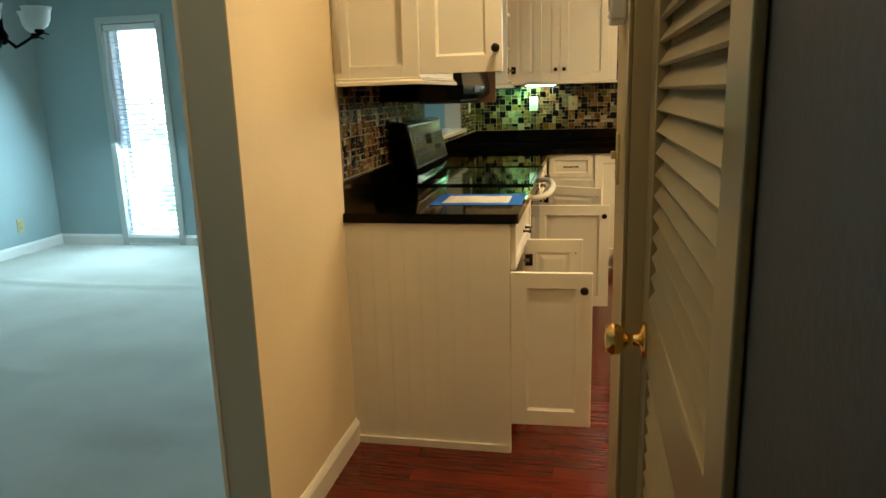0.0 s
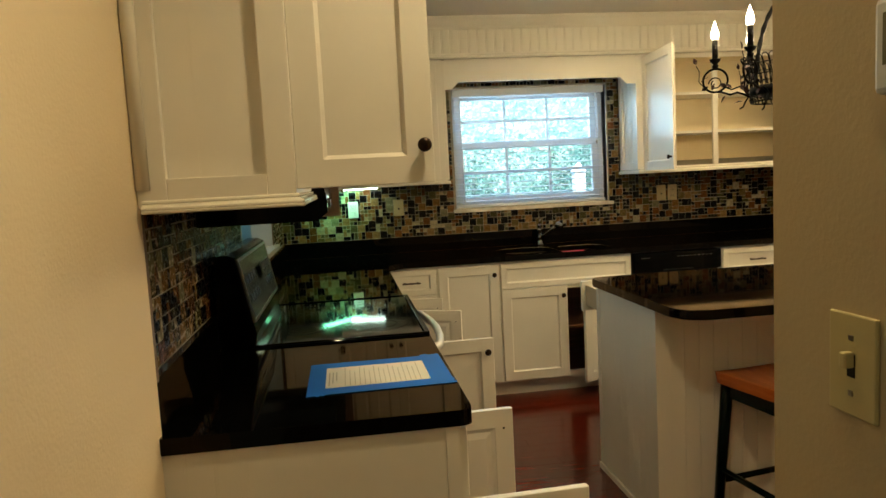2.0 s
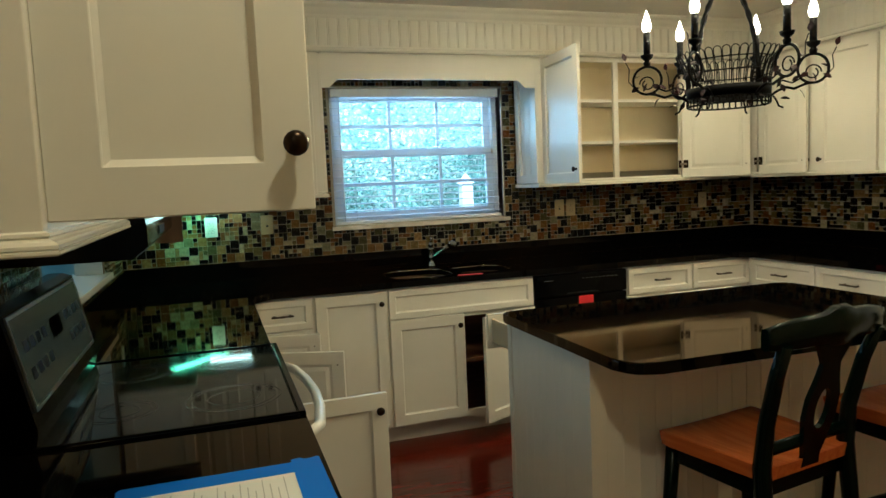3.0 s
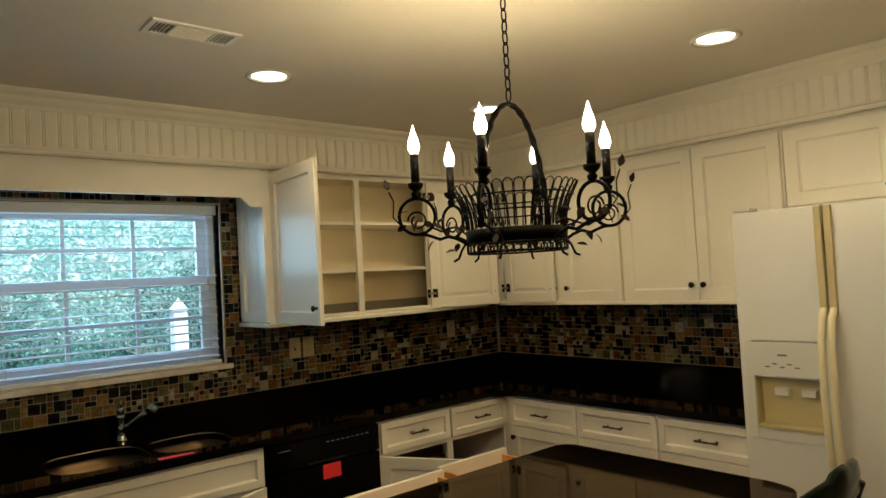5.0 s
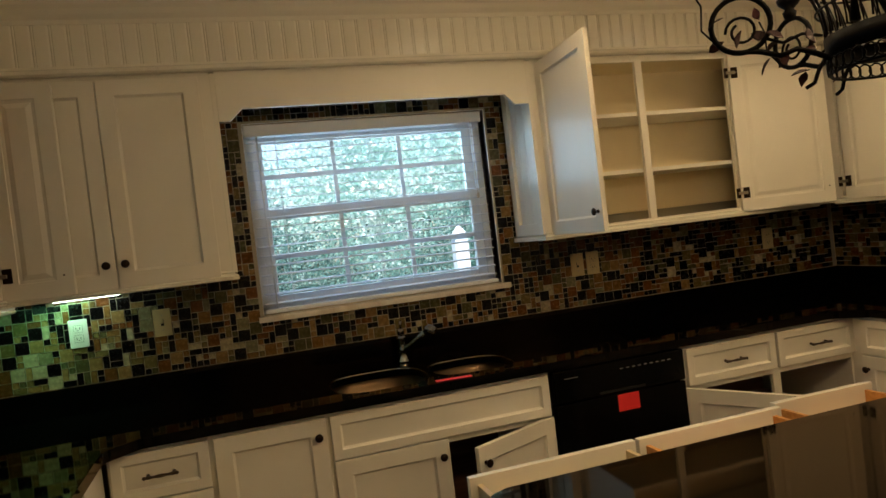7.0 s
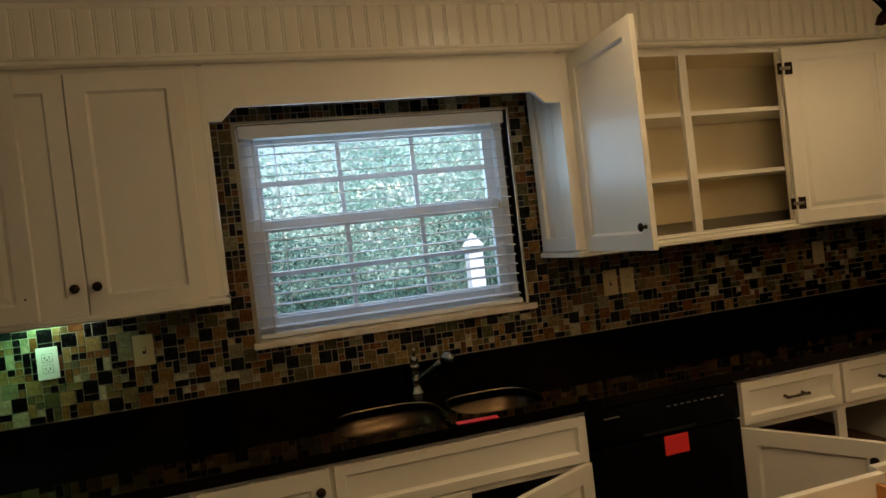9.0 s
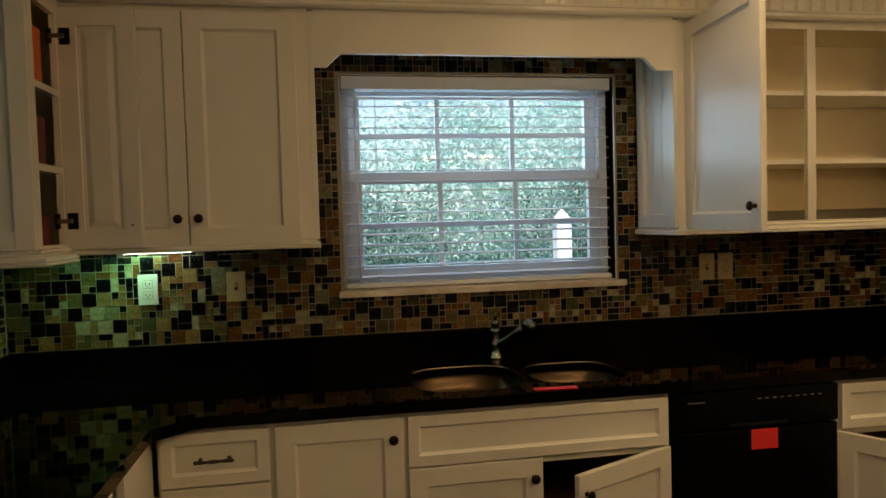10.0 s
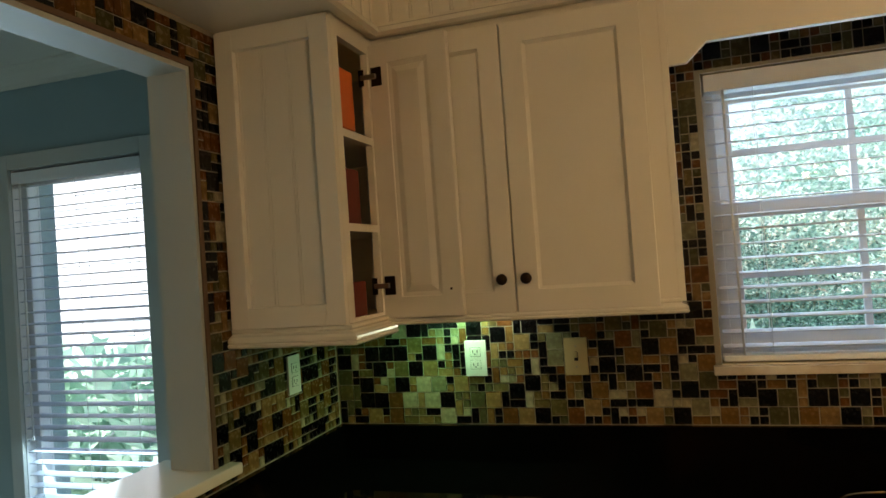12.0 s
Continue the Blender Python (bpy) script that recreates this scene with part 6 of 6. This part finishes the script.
# neighbouring house seen from the dining room
nh = thing("neighbour_house", "white clapboard wall of the neighbouring house", "house", pose(-9.5, 11.6, -0.5))
part("wall", boxes((0, 6.3, 0.03, 0.2, 0, 4.6)), "extwhite", nh)
first = part("clapboard", boxes((0, 6.3, 0.0, 0.03, 0.0, 0.148)), "extwhite", nh, "", pose(0, 0, 0, -3))
for i in range(1, 30):
    o = new("clapboard", first.data)
    o.parent, o.matrix_basis = nh, pose(0, 0, i * 0.152, -3)
sh = part("shutter", boxes((3.72, 3.77, -0.05, -0.012, 0, 1.96), (4.20, 4.25, -0.05, -0.012, 0, 1.96), (3.77, 4.20, -0.05, -0.012, 1.90, 1.96), (3.77, 4.20, -0.05, -0.012, 0, 0.06)), "vinyl", nh, "louvred grey shutter")
for i in range(30):
    part("shutter_slat", boxes((3.77, 4.20, -0.045, -0.015, 0.08 + i * 0.06, 0.11 + i * 0.06)), "shuttergrey", sh)
sh.location.x = -0.22
part("roof", boxes((-0.3, 6.5, -0.4, 1.5, 4.6, 4.75)), "shuttergrey", nh)


# ---- tiles and boards ----
def tile_material(name, source):
    m = mat(name, (0.1, 0.08, 0.05), 0.14, spec=0.22)
    n, l, b = nodes_of(m)
    if source == "object":
        s = n.new("ShaderNodeObjectInfo").outputs["Random"]
    else:
        s = n.new("ShaderNodeNewGeometry").outputs["Random Per Island"]
    r = n.new("ShaderNodeValToRGB")
    r.color_ramp.interpolation = "CONSTANT"
    stops = [(0.0, (0.0015, 0.0015, 0.0015)), (0.20, (0.002, 0.0015, 0.0015)), (0.40, (0.10, 0.040, 0.010)), (0.48, (0.15, 0.080, 0.022)), (0.57, (0.11, 0.083, 0.028)), (0.66, (0.060, 0.056, 0.022)), (0.73, (0.20, 0.125, 0.045)), (0.81, (0.12, 0.046, 0.012)), (0.88, (0.30, 0.26, 0.16)), (0.94, (0.16, 0.15, 0.08))]
    els = r.color_ramp.elements
    els[0].position, els[0].color = 0.0, (*stops[0][1], 1)
    els[1].position, els[1].color = stops[1][0], (*stops[1][1], 1)
    for p, c_ in stops[2:]:
        e = els.new(p)
        e.color = (*c_, 1)
    l.new(s, r.inputs[0])
    tn, mx_ = n.new("ShaderNodeTexNoise"), n.new("ShaderNodeMixRGB")
    tn.inputs["Scale"].default_value, tn.inputs["Detail"].default_value = 60, 4
    mx_.blend_type, mx_.inputs[0].default_value = "OVERLAY", 0.7
    g = n.new("ShaderNodeTexCoord")
    l.new(g.outputs["Object"], tn.inputs["Vector"])
    l.new(r.outputs[0], mx_.inputs[1]), l.new(tn.outputs["Fac"], mx_.inputs[2])
    l.new(mx_.outputs[0], b.inputs["Base Color"])
    bumpy(m, g.outputs["Object"], 75, 0.5, 0.0015, 4)
    rr = n.new("ShaderNodeMapRange")
    rr.inputs["To Min"].default_value, rr.inputs["To Max"].default_value = 0.08, 0.42
    l.new(tn.outputs["Fac"], rr.inputs["Value"])
    l.new(rr.outputs[0], b.inputs["Roughness"])
    return m


M["tile"] = tile_material("mosaic_tile", "object")
M["tiles"] = tile_material("mosaic_tiles_far", "island")
CELL = 0.0255
SIZES = {(1, 1), (2, 1), (1, 2), (2, 2)}


def tile_bm(w, h, bm=None, at=None):
    bm = bm or bmesh.new()
    g, e = 0.0011, 0.0010
    x0, x1, z0, z1 = g, w * CELL - g, g, h * CELL - g
    f = [(x0 + e, -0.0055, z0 + e), (x1 - e, -0.0055, z0 + e), (x1 - e, -0.0055, z1 - e), (x0 + e, -0.0055, z1 - e)]
    b = [(x0, 0, z0), (x1, 0, z0), (x1, 0, z1), (x0, 0, z1)]
    if at is not None:
        f, b = [at @ Vector(p) for p in f], [at @ Vector(p) for p in b]
    f, b = [bm.verts.new(p) for p in f], [bm.verts.new(p) for p in b]
    bm.faces.new(f)
    for i in range(4):
        bm.faces.new((f[i], b[i], b[(i + 1) % 4], f[(i + 1) % 4]))
    return bm


tile_mesh = {}
for s in sorted(SIZES):
    me = bpy.data.meshes.new("tile")
    b_ = tile_bm(*s)
    b_.to_mesh(me)
    b_.free()
    me.materials.append(M["tile"])
    tile_mesh[s] = me


def tiling(parent, width, height, z0, allowed, near, frame_, seed):
    """Lays the mosaic on a wall: u along it, z up; single tiles where near() says so, the rest joined."""
    rnd = random.Random(seed)
    nu, nz = int(width / CELL), int(height / CELL)
    used, singles, rest = set(), 0, bmesh.new()
    for j in range(nz):
        for i in range(nu):
            if (i, j) in used or not allowed((i + 0.5) * CELL, z0 + (j + 0.5) * CELL):
                continue
            opts = [(2, 2)] * 5 + [(2, 1), (1, 2)] * 2 + [(1, 1)] * 8
            w, h = rnd.choice(opts)
            cells = [(i + a, j + b) for a in range(w) for b in range(h)]
            if any(c_ in used or c_[0] >= nu or c_[1] >= nz or not allowed((c_[0] + 0.5) * CELL, z0 + (c_[1] + 0.5) * CELL) for c_ in cells):
                w = h = 1
                cells = [(i, j)]
            used.update(cells)
            u, z = i * CELL, z0 + j * CELL
            tilt = Matrix.Rotation(rnd.uniform(-0.022, 0.022), 4, "X") @ Matrix.Rotation(rnd.uniform(-0.022, 0.022), 4, "Z")
            mm = frame_ @ Matrix.Translation((u, 0, z)) @ tilt
            if near(u, z) and singles < 300:
                o = new("tile", tile_mesh[w, h])
                o.parent, o.matrix_basis = parent, mm
                singles += 1
            else:
                tile_bm(w, h, rest, mm)
    part("tiles", rest, "tiles", parent, "", None, "stuff")


def in_window(u, z):
    return WX0 - 0.012 < u < WX1 + 0.012 and WZ0 - 0.03 < z < WZ1 + 0.008


bed = structure("backsplash_north", boxes((0, WX0 - 0.002, N + 0.0032, N + 0.008, 1.0, SOFF), (WX1 + 0.002, E_WALL, N + 0.0032, N + 0.008, 1.0, SOFF), (WX0 - 0.002, WX1 + 0.002, N + 0.0032, N + 0.008, 1.0, WZ0 - 0.02), (WX0 - 0.002, WX1 + 0.002, N + 0.0032, N + 0.008, WZ1 + 0.002, SOFF)), "grout", "glass and stone mosaic tiles on the window wall")
tiling(bed, E_WALL, 1.12, 1.021, lambda u, z: not in_window(u, z) and (z < 1.41 or 1.09 < u < 2.45), lambda u, z: 0.22 < u < 1.62 and z < 1.40, pose(0, N + 0.0055, 0), 5)
bed = structure("backsplash_west", boxes((-0.008, -0.0032, 4.483, PX0, 1.0, SOFF), (-0.008, -0.0032, PX1, N, 1.0, SOFF), (-0.008, -0.0032, PX0, PX1, 1.0, PZ0 - 0.03), (-0.008, -0.0032, PX0, PX1, PZ1, SOFF)), "grout", "glass and stone mosaic tiles on the range wall")
tiling(bed, N - 4.503, 1.15, 1.021, lambda u, z: not (PX0 - 0.012 < u + 4.503 < PX1 + 0.012 and PZ0 - 0.03 < z < PZ1 + 0.012) and (z < 1.41 or (u + 4.503 > PX0 - 0.1 and u + 4.503 < 7.32)), lambda u, z: u + 4.503 > 7.0 or (u + 4.503 > 6.0 and z > 1.5), Matrix.Translation((-0.0055, 4.503, 0)) @ Matrix.Rotation(radians(90), 4, "Z"), 9)
bed = structure("backsplash_east", boxes((E_WALL + 0.0032, E_WALL + 0.008, 5.60, N, 1.0, 1.45)), "grout", "glass and stone mosaic tiles beside the fridge")
tiling(bed, N - 5.62, 0.37, 1.021, lambda u, z: True, lambda u, z: u < 1.0, Matrix.Translation((E_WALL + 0.0055, N, 0)) @ Matrix.Rotation(radians(-90), 4, "Z"), 12)

floor_ = structure("floor", boxes((0, E_WALL, SOUTH, N, -0.016, -0.0125)), "subfloor", "glossy red-brown cherry floorboards")
rnd = random.Random(3)
board_mesh = {}


def board(l_):
    l_ = round(l_, 1)
    if l_ not in board_mesh:
        me = bpy.data.meshes.new("floorboard")
        b = bmesh.new()
        x1, y1, e = l_ - 0.0003, 0.0822, 0.0006
        lo = [b.verts.new(p) for p in ((0, 0, -0.012), (x1, 0, -0.012), (x1, y1, -0.012), (0, y1, -0.012))]
        hi = [b.verts.new(p) for p in ((e, e, 0), (x1 - e, e, 0), (x1 - e, y1 - e, 0), (e, y1 - e, 0))]
        b.faces.new(hi)
        for i in range(4):
            b.faces.new((lo[i], lo[(i + 1) % 4], hi[(i + 1) % 4], hi[i]))
        b.to_mesh(me)
        b.free()
        me.materials.append(M["floor"])
        board_mesh[l_] = me
    return board_mesh[l_]


y = SOUTH
count = 0
far = bmesh.new()
while y < N - 0.1:
    x = 0.0
    while x < E_WALL - 0.01:
        l_ = round(rnd.choice((0.5, 0.7, 0.9, 1.1)), 1)
        if x == 0.0:
            l_ = rnd.choice((0.3, 0.5, 0.8))
        l_ = round(min(l_, E_WALL - x + 0.05), 1)
        if l_ < 0.1:
            break
        if y > 3.3 and count < 300:
            o = new("floorboard", board(l_))
            o.parent, o.location = floor_, (x, y, rnd.uniform(-0.0004, 0))
            count += 1
        else:
            box(far, x, x + l_ - 0.0008, y, y + 0.0815, -0.012, -0.0003)
        x += l_
    y += 0.0825
part("floorboards", far, "floor", floor_, "", None, "stuff")
